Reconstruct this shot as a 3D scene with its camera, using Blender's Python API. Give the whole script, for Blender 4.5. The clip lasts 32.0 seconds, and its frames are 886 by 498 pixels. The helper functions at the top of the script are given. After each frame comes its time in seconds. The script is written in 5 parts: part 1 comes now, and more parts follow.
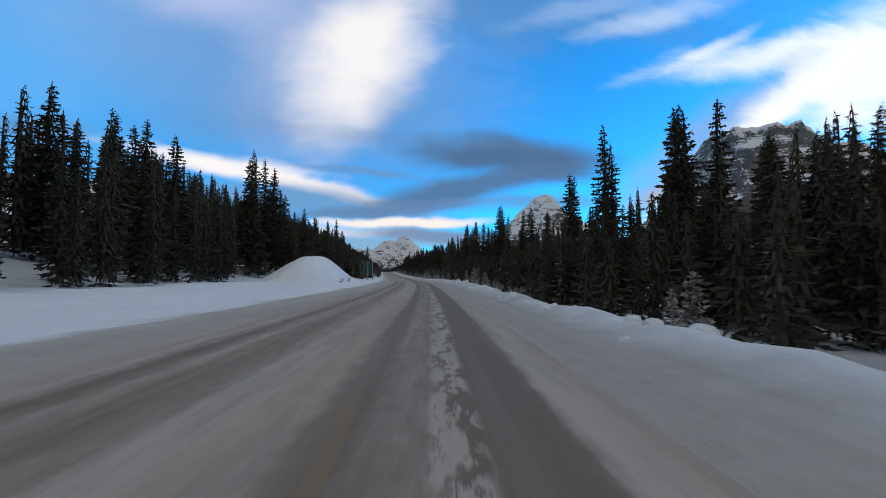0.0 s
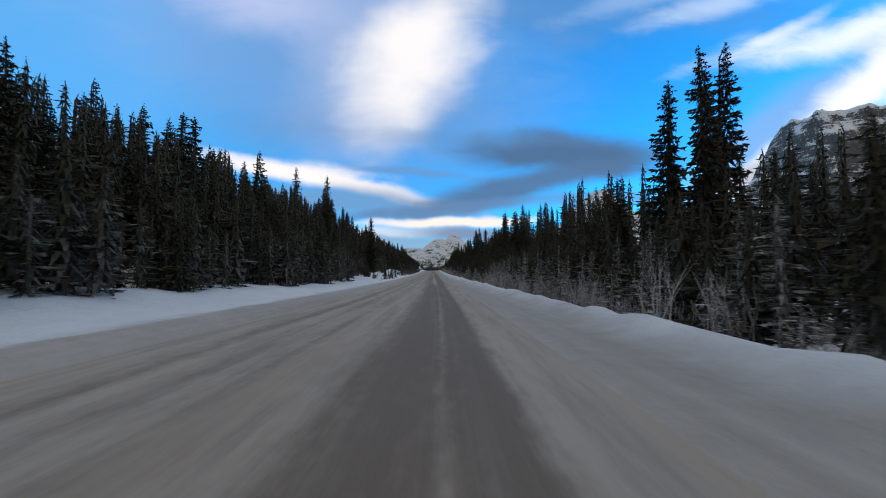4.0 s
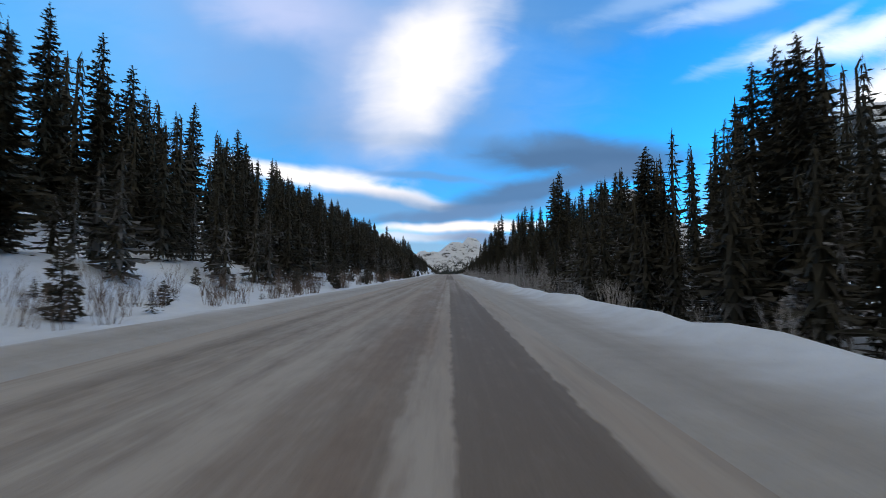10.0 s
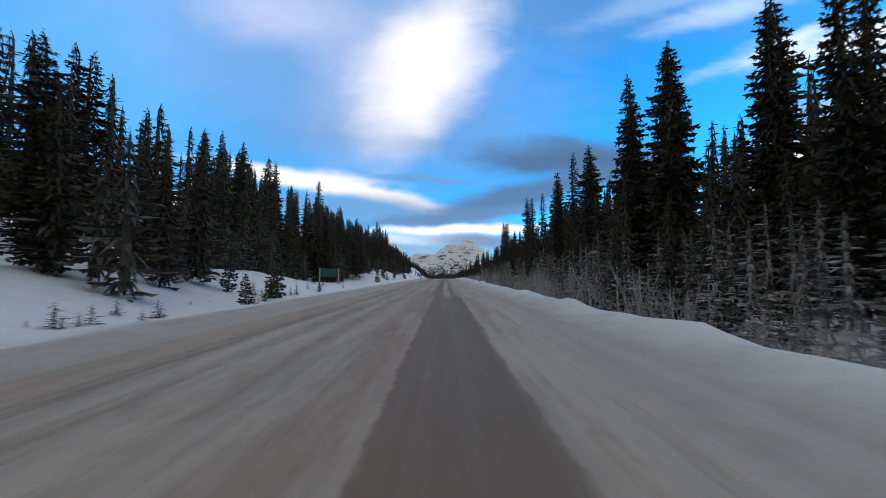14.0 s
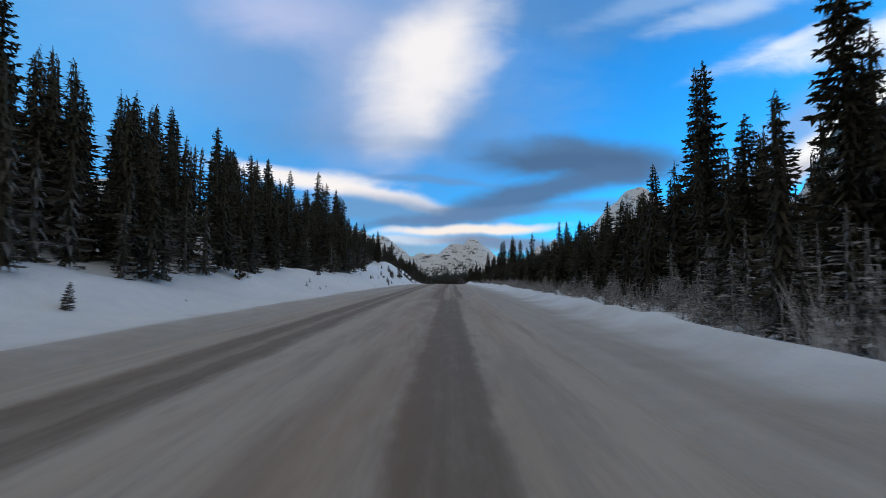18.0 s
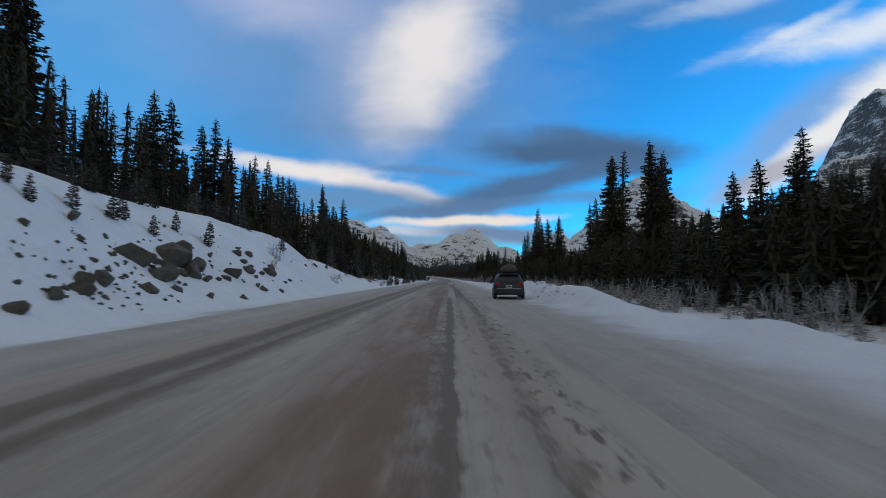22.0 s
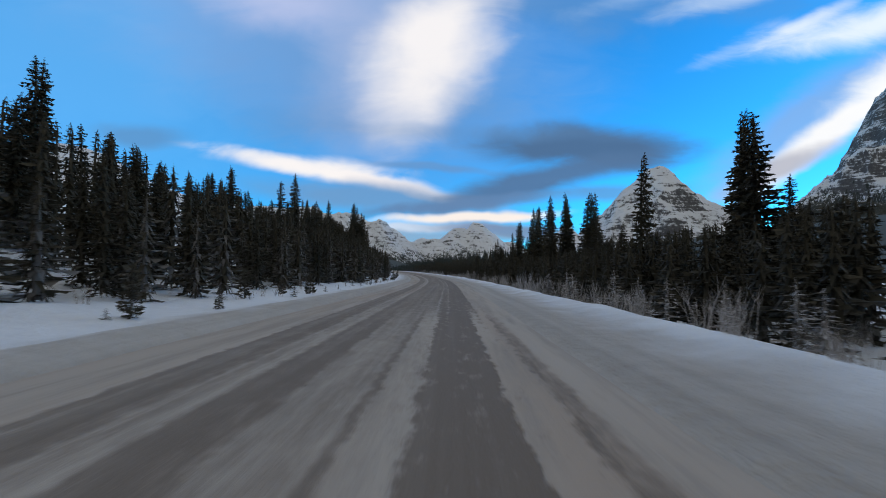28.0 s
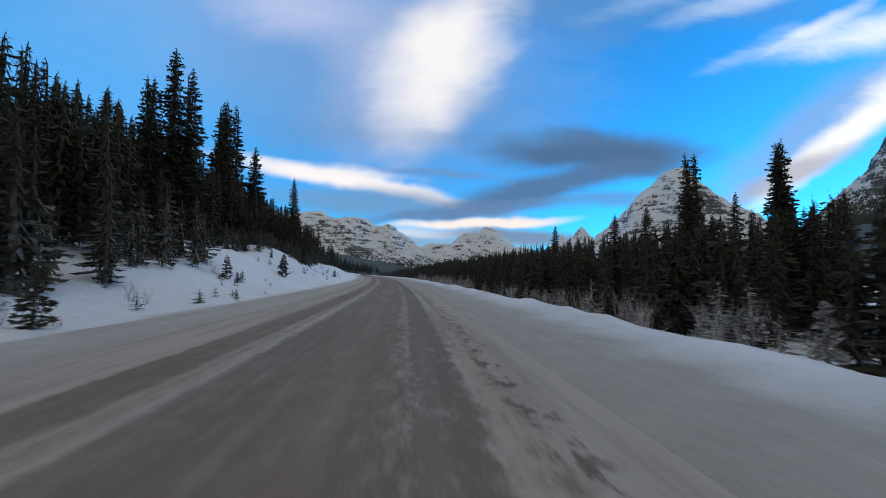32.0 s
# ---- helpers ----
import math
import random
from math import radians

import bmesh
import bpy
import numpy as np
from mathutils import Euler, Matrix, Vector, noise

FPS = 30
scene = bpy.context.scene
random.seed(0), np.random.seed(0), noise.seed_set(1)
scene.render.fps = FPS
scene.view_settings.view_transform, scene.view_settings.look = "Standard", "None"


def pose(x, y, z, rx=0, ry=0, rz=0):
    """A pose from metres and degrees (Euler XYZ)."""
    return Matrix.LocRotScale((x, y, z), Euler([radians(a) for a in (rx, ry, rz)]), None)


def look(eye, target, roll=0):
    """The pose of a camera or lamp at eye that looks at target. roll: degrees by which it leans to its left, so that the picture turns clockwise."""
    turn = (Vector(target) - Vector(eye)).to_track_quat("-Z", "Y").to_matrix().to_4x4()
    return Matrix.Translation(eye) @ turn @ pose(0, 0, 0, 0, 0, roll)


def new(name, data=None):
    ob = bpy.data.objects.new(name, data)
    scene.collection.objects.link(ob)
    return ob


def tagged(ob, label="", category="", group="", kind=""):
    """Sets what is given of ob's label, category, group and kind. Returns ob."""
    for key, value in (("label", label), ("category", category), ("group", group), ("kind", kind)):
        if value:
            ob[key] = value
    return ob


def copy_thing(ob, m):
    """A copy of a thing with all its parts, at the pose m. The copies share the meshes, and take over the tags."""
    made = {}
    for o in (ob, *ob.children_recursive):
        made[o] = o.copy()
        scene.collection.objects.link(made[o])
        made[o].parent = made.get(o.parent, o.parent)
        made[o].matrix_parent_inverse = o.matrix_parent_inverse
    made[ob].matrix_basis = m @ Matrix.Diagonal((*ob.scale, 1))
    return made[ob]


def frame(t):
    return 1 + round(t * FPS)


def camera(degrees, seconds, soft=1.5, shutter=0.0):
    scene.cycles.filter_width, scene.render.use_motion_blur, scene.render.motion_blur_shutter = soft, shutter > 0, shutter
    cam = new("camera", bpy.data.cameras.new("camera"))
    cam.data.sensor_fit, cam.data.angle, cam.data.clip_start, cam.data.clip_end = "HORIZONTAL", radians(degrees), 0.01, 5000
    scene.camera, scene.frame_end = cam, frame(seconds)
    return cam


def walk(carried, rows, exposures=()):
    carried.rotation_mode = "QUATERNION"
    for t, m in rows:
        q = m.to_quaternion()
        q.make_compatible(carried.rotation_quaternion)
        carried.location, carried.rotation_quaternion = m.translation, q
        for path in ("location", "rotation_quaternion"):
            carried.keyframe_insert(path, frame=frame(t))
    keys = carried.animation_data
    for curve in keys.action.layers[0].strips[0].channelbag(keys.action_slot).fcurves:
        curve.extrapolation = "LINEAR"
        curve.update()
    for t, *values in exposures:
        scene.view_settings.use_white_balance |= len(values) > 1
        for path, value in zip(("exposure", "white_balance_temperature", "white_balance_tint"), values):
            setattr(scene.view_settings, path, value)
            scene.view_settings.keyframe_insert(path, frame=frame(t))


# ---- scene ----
# ================= the way along the road =================
SPEED = 30.0          # metres per second
EYE = 1.40            # height of the lens over the road

# heading of the road, degrees to the left of +Y, by metres along it
HEADING = [(-300, -7.0), (0, -6.3), (60, -4.2), (110, -1.5), (150, -0.4), (190, 0.0), (850, 0.0), (900, 1.0), (960, 6.0),
           (1050, 10.0), (1150, 13.0), (1300, 13.0), (1600, 4.0), (2000, 0.0), (6000, 0.0)]
# slope of the road, degrees
SLOPE = [(-300, 0.1), (0, 0.15), (120, 0.13), (270, 0.75), (390, 1.05), (540, 1.0), (600, 0.6), (660, 0.0), (705, -0.5),
         (840, -0.4), (900, -0.2), (960, 0.3), (1060, 0.5), (1200, 0.3), (2000, 0.0), (6000, 0.0)]
YS = np.arange(-300.0, 6001.0, 2.0)


def smooth(table):
    v = np.interp(YS, [a for a, b in table], [b for a, b in table])
    k = np.hanning(23)
    return np.convolve(np.pad(v, 11, mode="edge"), k / k.sum(), mode="valid")


CX = np.cumsum(-np.tan(np.radians(smooth(HEADING)))) * 2.0
CX -= np.interp(0.0, YS, CX)
CZ = np.cumsum(np.tan(np.radians(smooth(SLOPE)))) * 2.0
CZ -= np.interp(0.0, YS, CZ)


def road_x(y):
    return np.interp(y, YS, CX)


def road_z(y):
    return np.interp(y, YS, CZ)


# yaw to the left of +Y and upward pitch of the lens every half second from 0 s
YAW = [-7.25, -6.72, -6.1, -5.38, -4.76, -4.14, -3.32, -2.39, -1.26, -0.55, -0.35, -0.15, 0.04, 0.24, -0.07, -0.08, 0.22,
       0.42, 0.41, 0.41, 0.71, 0.7, 0.69, 0.38, 0.47, 0.77, 0.76, 0.55, 0.24, 0.12, 0.22, 0.51, 0.58, 0.65, 0.72, 0.79,
       0.68, 0.57, 0.56, 0.56, 0.65, 0.74, 0.84, 0.62, 0.71, 0.91, 1.0, 0.89, 0.58, 0.57, 0.35, 0.14, 0.31, 0.48, 0.65,
       0.82, 1.02, 0.8, 0.38, 0.16, 0.36, 0.65, 1.03, 1.52, 2.2]
PITCH = [3.24, 3.36, 3.27, 3.19, 3.2, 3.02, 3.14, 3.16, 3.17, 3.19, 3.23, 3.27, 3.32, 3.36, 3.48, 3.6, 3.82, 3.84, 3.85,
         3.77, 3.68, 3.8, 3.72, 3.73, 3.85, 3.97, 4.09, 4.11, 4.02, 3.93, 3.85, 3.76, 3.81, 3.85, 3.89, 3.94, 4.06, 3.97,
         3.99, 3.81, 3.62, 3.54, 3.46, 3.27, 2.99, 2.81, 2.73, 2.45, 2.37, 2.5, 2.52, 2.45, 2.5, 2.55, 2.6, 2.65, 2.58,
         2.6, 2.53, 2.66, 2.78, 2.92, 3.14, 3.38, 3.3]

rows = []
for k in range(65):
    t = k * 0.5
    y = SPEED * t
    rows.append((t, pose(float(road_x(y)), y, float(road_z(y)) + EYE, 90 + PITCH[k], 0, YAW[k])))
cam = camera(85.0, 32.0, soft=0.75, shutter=0.12)
walk(cam, rows, exposures=[(0.0, 0.08, 6300, 8), (4.0, 0.15, 6300, 8), (9.0, 0.31, 6300, 8), (15.0, 0.31, 6300, 8), (18.0, 0.03, 6300, 8), (21.0, -0.05, 6300, 8),
                            (22.0, -0.2, 6300, 8), (23.0, 0.0, 6300, 8), (24.0, 0.02, 6300, 8), (28.0, 0.05, 6300, 8), (32.0, 0.08, 6300, 8)])

# ================= sky and light =================
SUN_ELEV, SUN_AZ = radians(14.0), radians(62.0)   # azimuth from +Y towards +X


class Nodes:
    """Short hand for one node tree."""

    def __init__(self, tree):
        self.t = tree
        tree.nodes.clear()

    def add(self, kind, **props):
        n = self.t.nodes.new(kind)
        for k, v in props.items():
            if k == "blend_type":
                n.blend_type = v
            elif k == "operation":
                n.operation = v
            elif k == "data_type":
                n.data_type = v
            elif k == "vector_type":
                n.vector_type = v
            elif k == "interpolation_type":
                n.interpolation_type = v
            elif k == "sky_type":
                n.sky_type = v
            elif k == "noise_dimensions":
                n.noise_dimensions = v
        return n

    def put(self, sock, value):
        if isinstance(value, bpy.types.NodeSocket):
            self.t.links.new(value, sock)
        else:
            sock.default_value = value

    def math(self, op, a, b=0.0, c=0.0, clamp=False):
        n = self.add("ShaderNodeMath", operation=op)
        n.use_clamp = clamp
        self.put(n.inputs[0], a), self.put(n.inputs[1], b), self.put(n.inputs[2], c)
        return n.outputs[0]

    def mix(self, fac, a, b, blend="MIX"):
        n = self.add("ShaderNodeMix", data_type="RGBA")
        n.blend_type = blend
        self.put(n.inputs[0], fac), self.put(n.inputs[6], a), self.put(n.inputs[7], b)
        return n.outputs[2]

    def span(self, v, a, b, lo=0.0, hi=1.0, smoothly=True):
        n = self.add("ShaderNodeMapRange", interpolation_type="SMOOTHSTEP" if smoothly else "LINEAR")
        for i, x in enumerate((v, a, b, lo, hi)):
            self.put(n.inputs[i], x)
        return n.outputs[0]

    def noise(self, vec, scale, detail=3.0, rough=0.55, warp=0.0):
        n = self.add("ShaderNodeTexNoise")
        self.put(n.inputs["Vector"], vec)
        n.inputs["Scale"].default_value, n.inputs["Detail"].default_value = scale, detail
        n.inputs["Roughness"].default_value, n.inputs["Distortion"].default_value = rough, warp
        return n.outputs[0]

    def mapped(self, vec, loc=(0, 0, 0), rot=(0, 0, 0), scale=(1, 1, 1), kind="POINT"):
        n = self.add("ShaderNodeMapping", vector_type=kind)
        self.put(n.inputs[0], vec)
        n.inputs[1].default_value, n.inputs[2].default_value, n.inputs[3].default_value = loc, rot, scale
        return n.outputs[0]

    def ramp(self, v, stops):
        n = self.add("ShaderNodeValToRGB")
        r = n.color_ramp
        while len(r.elements) < len(stops):
            r.elements.new(0.5)
        for e, (p, c) in zip(r.elements, stops):
            e.position = p
            e.color = (c, c, c, 1) if isinstance(c, (int, float)) else (*c, 1)
        self.put(n.inputs[0], v)
        return n.outputs[0]


world = bpy.data.worlds.new("sky")
scene.world = world
world.use_nodes = True
W = Nodes(world.node_tree)
sky = W.add("ShaderNodeTexSky", sky_type="NISHITA")
sky.sun_disc, sky.sun_elevation, sky.sun_rotation = False, SUN_ELEV, SUN_AZ
sky.altitude, sky.air_density, sky.dust_density, sky.ozone_density = 1900, 1.0, 0.6, 2.5
SKY_GAIN = 0.16
way = W.add("ShaderNodeTexCoord").outputs["Generated"]
sep = W.add("ShaderNodeSeparateXYZ")
W.put(sep.inputs[0], way)
ahead = W.math("MAXIMUM", W.math("ABSOLUTE", sep.outputs[1]), 0.12)
comb = W.add("ShaderNodeCombineXYZ")
W.put(comb.inputs[0], W.math("DIVIDE", sep.outputs[0], ahead))
W.put(comb.inputs[1], W.math("DIVIDE", sep.outputs[2], ahead))
plane = comb.outputs[0]
wob = W.add("ShaderNodeTexNoise")
W.put(wob.inputs["Vector"], plane)
wob.inputs["Scale"].default_value, wob.inputs["Detail"].default_value = 5.0, 4.0
off = W.add("ShaderNodeVectorMath", operation="SUBTRACT")
W.put(off.inputs[0], wob.outputs[1])
off.inputs[1].default_value = (0.5, 0.5, 0.5)
sca = W.add("ShaderNodeVectorMath", operation="SCALE")
W.put(sca.inputs[0], off.outputs[0])
sca.inputs[3].default_value = 0.15
addv = W.add("ShaderNodeVectorMath", operation="ADD")
W.put(addv.inputs[0], plane), W.put(addv.inputs[1], sca.outputs[0])
warped = addv.outputs[0]
tone = W.mix(1.0, sky.outputs[0], (0.15 * SKY_GAIN, 0.86 * SKY_GAIN, 1.30 * SKY_GAIN, 1), "MULTIPLY")
# a gentler drift for the thin banks
scb = W.add("ShaderNodeVectorMath", operation="SCALE")
W.put(scb.inputs[0], off.outputs[0])
scb.inputs[3].default_value = 0.05
addb = W.add("ShaderNodeVectorMath", operation="ADD")
W.put(addb.inputs[0], plane), W.put(addb.inputs[1], scb.outputs[0])
# cloud banks: centre across, centre up, half length, half height, tilt, colour, cover, raggedness, softness
CLOUDS = [
    (-0.80, 0.48, 0.62, 0.40, 0.0, (0.17, 0.53, 1.0), 0.60, 0.5, 0.8),
    (-0.33, 0.60, 0.50, 0.22, -0.35, (0.22, 0.41, 0.76), 0.80, 0.6, 0.7),
    (-0.21, 0.45, 0.34, 0.18, -0.55, (0.15, 0.32, 0.62), 0.80, 0.5, 0.7),
    (-0.34, 0.60, 0.17, 0.075, -0.25, (0.62, 0.62, 0.82), 0.62, 0.7, 0.8),
    (0.25, 0.60, 0.42, 0.070, -0.06, (0.12, 0.28, 0.56), 0.65, 0.8, 0.7),
    (-0.16, 0.32, 0.20, 0.050, 0.12, (0.14, 0.29, 0.54), 0.55, 0.6, 0.7),
    (-0.10, 0.48, 0.24, 0.135, 1.10, (0.36, 0.45, 0.68), 0.75, 0.4, 0.6),
    (-0.045, 0.468, 0.180, 0.094, 1.05, (0.95, 0.89, 0.87), 0.95, 0.55, 0.70),
]
BANKS_LOW = [
    (-0.235, 0.200, 0.215, 0.015, -0.20, (0.96, 0.89, 0.86), 1.0, 1.3, 0.7),
    (-0.30, 0.220, 0.14, 0.014, -0.10, (0.96, 0.89, 0.86), 0.9, 1.2, 0.8),
    (-0.090, 0.166, 0.105, 0.012, -0.22, (0.84, 0.78, 0.79), 0.85, 0.8, 0.55),
    (-0.15, 0.150, 0.24, 0.026, -0.10, (0.17, 0.31, 0.52), 0.80, 0.8, 0.6),
    (-0.05, 0.212, 0.12, 0.008, -0.08, (0.15, 0.28, 0.50), 0.6, 0.7, 0.6),
    (0.275, 0.258, 0.20, 0.044, -0.03, (0.080, 0.160, 0.30), 1.0, 0.9, 0.5),
    (0.05, 0.290, 0.26, 0.015, -0.03, (0.13, 0.27, 0.50), 0.35, 0.8, 0.8),
    (0.19, 0.188, 0.23, 0.026, 0.22, (0.095, 0.18, 0.33), 0.95, 0.9, 0.55),
    (0.02, 0.138, 0.20, 0.012, 0.10, (0.13, 0.23, 0.41), 0.85, 0.8, 0.55),
    (0.34, 0.160, 0.14, 0.016, 0.05, (0.15, 0.24, 0.39), 0.6, 0.8, 0.6),
    (0.035, 0.113, 0.165, 0.0095, 0.035, (0.96, 0.85, 0.78), 1.0, 0.8, 0.5),
    (-0.10, 0.088, 0.16, 0.010, 0.04, (0.75, 0.71, 0.73), 0.75, 0.8, 0.6),
    (0.10, 0.086, 0.14, 0.016, -0.04, (0.20, 0.25, 0.38), 0.9, 0.7, 0.5),
    (-0.08, 0.068, 0.20, 0.014, 0.0, (0.27, 0.36, 0.50), 0.8, 0.7, 0.5),
    (0.46, 0.60, 0.16, 0.022, 0.25, (0.55, 0.70, 0.92), 0.30, 1.5, 0.7),
    (0.62, 0.590, 0.14, 0.024, 0.30, (0.85, 0.92, 1.0), 0.45, 1.8, 0.9),
    (0.62, 0.460, 0.10, 0.012, 0.30, (0.70, 0.80, 0.95), 0.25, 1.5, 0.7),
    (0.74, 0.515, 0.10, 0.012, 0.50, (1.0, 1.0, 1.0), 0.55, 1.6, 0.9),
    (0.90, 0.520, 0.22, 0.030, 0.22, (1.0, 1.0, 1.0), 0.80, 1.8, 0.9),
    (1.16, 0.50, 0.22, 0.13, 0.40, (1.0, 1.0, 1.0), 0.95, 1.0, 0.5),
    (0.76, 0.325, 0.26, 0.055, 0.62, (0.30, 0.40, 0.60), 0.65, 0.7, 0.6),
    (0.80, 0.300, 0.26, 0.026, 0.66, (1.0, 0.96, 0.93), 0.95, 0.9, 0.6),
    (0.66, 0.200, 0.14, 0.020, 0.40, (0.42, 0.42, 0.50), 0.8, 0.9, 0.6),
    (0.95, 0.43, 0.15, 0.040, 0.55, (1.0, 0.98, 0.96), 0.85, 1.0, 0.6),
    (-0.66, 0.29, 0.09, 0.022, -0.10, (0.12, 0.27, 0.50), 0.7, 0.8, 0.6),
]
fine = W.noise(W.mapped(plane, scale=(1.0, 2.6, 1.0)), 6.0, 6.0, 0.6, 0.6)
for drift, banks in ((warped, CLOUDS), (addb.outputs[0], BANKS_LOW)):
    for cu, cw, ru, rw, tilt, col, cover, ragged, soft in banks:
        v = W.mapped(drift, (cu, cw, 0), (0, 0, tilt), (ru, rw, 1), "TEXTURE")
        ln = W.add("ShaderNodeVectorMath", operation="LENGTH")
        W.put(ln.inputs[0], v)
        d = W.math("ADD", ln.outputs[1], W.math("MULTIPLY_ADD", fine, ragged, -0.5 * ragged))
        m = W.span(d, 1.0 + soft, 1.0 - soft, 0.0, cover)
        tone = W.mix(m, tone, (*col, 1))
# thin veils all over the sky
veil = W.noise(W.mapped(plane, scale=(0.8, 2.2, 1.0)), 2.2, 5.0, 0.55, 0.8)
tone = W.mix(W.span(veil, 0.52, 0.85, 0.0, 0.15), tone, (0.38, 0.62, 0.92, 1))
# the cloud thickens to a bright sheet overhead and behind
high = W.math("MAXIMUM", W.span(sep.outputs[2], 0.50, 0.80), W.span(sep.outputs[1], 0.15, -0.25))
high = W.math("MULTIPLY", high, W.span(veil, 0.30, 0.55, 0.62, 1.0))
tone = W.mix(high, tone, (0.44, 0.425, 0.385, 1))
bg = W.add("ShaderNodeBackground")
W.put(bg.inputs[0], tone)
bg.inputs[1].default_value = 1.0
wo = W.add("ShaderNodeOutputWorld")
W.put(wo.inputs[0], bg.outputs[0])

sun = new("sun", bpy.data.lights.new("sun", "SUN"))
sun.data.energy, sun.data.angle, sun.data.color = 0.3, radians(20), (1.0, 0.93, 0.86)
sun.matrix_world = look((0, 0, 50), (-math.sin(SUN_AZ) * 50, -math.cos(SUN_AZ) * 50, 50 - 50 * math.tan(SUN_ELEV)))


# ================= materials =================
def material(name):
    m = bpy.data.materials.new(name)
    m.use_nodes = True
    n = Nodes(m.node_tree)
    out = n.add("ShaderNodeOutputMaterial")
    p = n.add("ShaderNodeBsdfPrincipled")
    n.put(out.inputs[0], p.outputs[0])
    return m, n, p


def bump(n, p, height, strength, distance):
    b = n.add("ShaderNodeBump")
    b.inputs["Strength"].default_value, b.inputs["Distance"].default_value = strength, distance
    n.put(b.inputs["Height"], height)
    n.put(p.inputs["Normal"], b.outputs[0])


def object_space(n):
    return n.add("ShaderNodeTexCoord").outputs["Object"]


def plain(name, colour, rough=0.6, metal=0.0, vary=0.15, scale=4.0, relief=0.0):
    m, n, p = material(name)
    v = object_space(n)
    a = n.noise(v, scale, 4.0)
    b = n.noise(v, scale * 9, 3.0)
    f = n.math("MULTIPLY_ADD", a, 0.7, n.math("MULTIPLY", b, 0.3))
    lo = tuple(c * (1 - vary) for c in colour)
    hi = tuple(min(1, c * (1 + vary)) for c in colour)
    n.put(p.inputs["Base Color"], n.ramp(f, [(0.25, lo), (0.75, hi)]))
    p.inputs["Roughness"].default_value, p.inputs["Metallic"].default_value = rough, metal
    if relief:
        bump(n, p, b, 0.6, relief)
    return m


def snow_material():
    m, n, p = material("snow")
    v = object_space(n)
    big = n.noise(v, 0.25, 4.0)
    mid = n.noise(v, 1.7, 4.0)
    fin = n.noise(v, 14.0, 3.0)
    f = n.math("MULTIPLY_ADD", big, 0.6, n.math("MULTIPLY", mid, 0.4))
    col = n.ramp(f, [(0.3, (0.69, 0.735, 0.81)), (0.7, (0.82, 0.86, 0.92))])
    n.put(p.inputs["Base Color"], col)
    p.inputs["Roughness"].default_value = 0.75
    h = n.math("MULTIPLY_ADD", mid, 0.75, n.math("MULTIPLY", fin, 0.25))
    bump(n, p, h, 0.55, 0.22)
    return m


def ground_material():
    """Snow, grey and packed on the shoulders that the plough clears."""
    m, n, p = material("ploughed_snow")
    v = object_space(n)
    uv = n.add("ShaderNodeUVMap").outputs[0]
    s = n.add("ShaderNodeSeparateXYZ")
    n.put(s.inputs[0], uv)
    across = s.outputs[0]
    big = n.noise(v, 0.25, 4.0)
    mid = n.noise(v, 1.7, 4.0)
    fin = n.noise(v, 14.0, 3.0)
    streak = n.noise(n.mapped(uv, scale=(1.6, 0.03, 1)), 1.0, 4.0, 0.6)
    f = n.math("MULTIPLY_ADD", big, 0.6, n.math("MULTIPLY", mid, 0.4))
    clean = n.ramp(f, [(0.3, (0.69, 0.735, 0.81)), (0.7, (0.82, 0.86, 0.92))])
    dirty = n.ramp(n.math("MULTIPLY_ADD", streak, 0.7, n.math("MULTIPLY", mid, 0.3)),
                   [(0.25, (0.305, 0.276, 0.244)), (0.5, (0.405, 0.373, 0.336)), (0.75, (0.505, 0.478, 0.445))])
    wig = n.math("MULTIPLY_ADD", n.noise(v, 0.5, 3.0), 1.8, -0.9)
    dist = n.math("ADD", n.math("ABSOLUTE", n.math("ADD", across, 1.6)), wig)
    n.put(p.inputs["Base Color"], n.mix(n.span(dist, 4.9, 7.6), dirty, clean))
    p.inputs["Roughness"].default_value = 0.75
    h = n.math("MULTIPLY_ADD", mid, 0.7, n.math("MULTIPLY", fin, 0.3))
    bump(n, p, h, 0.7, 0.2)
    return m


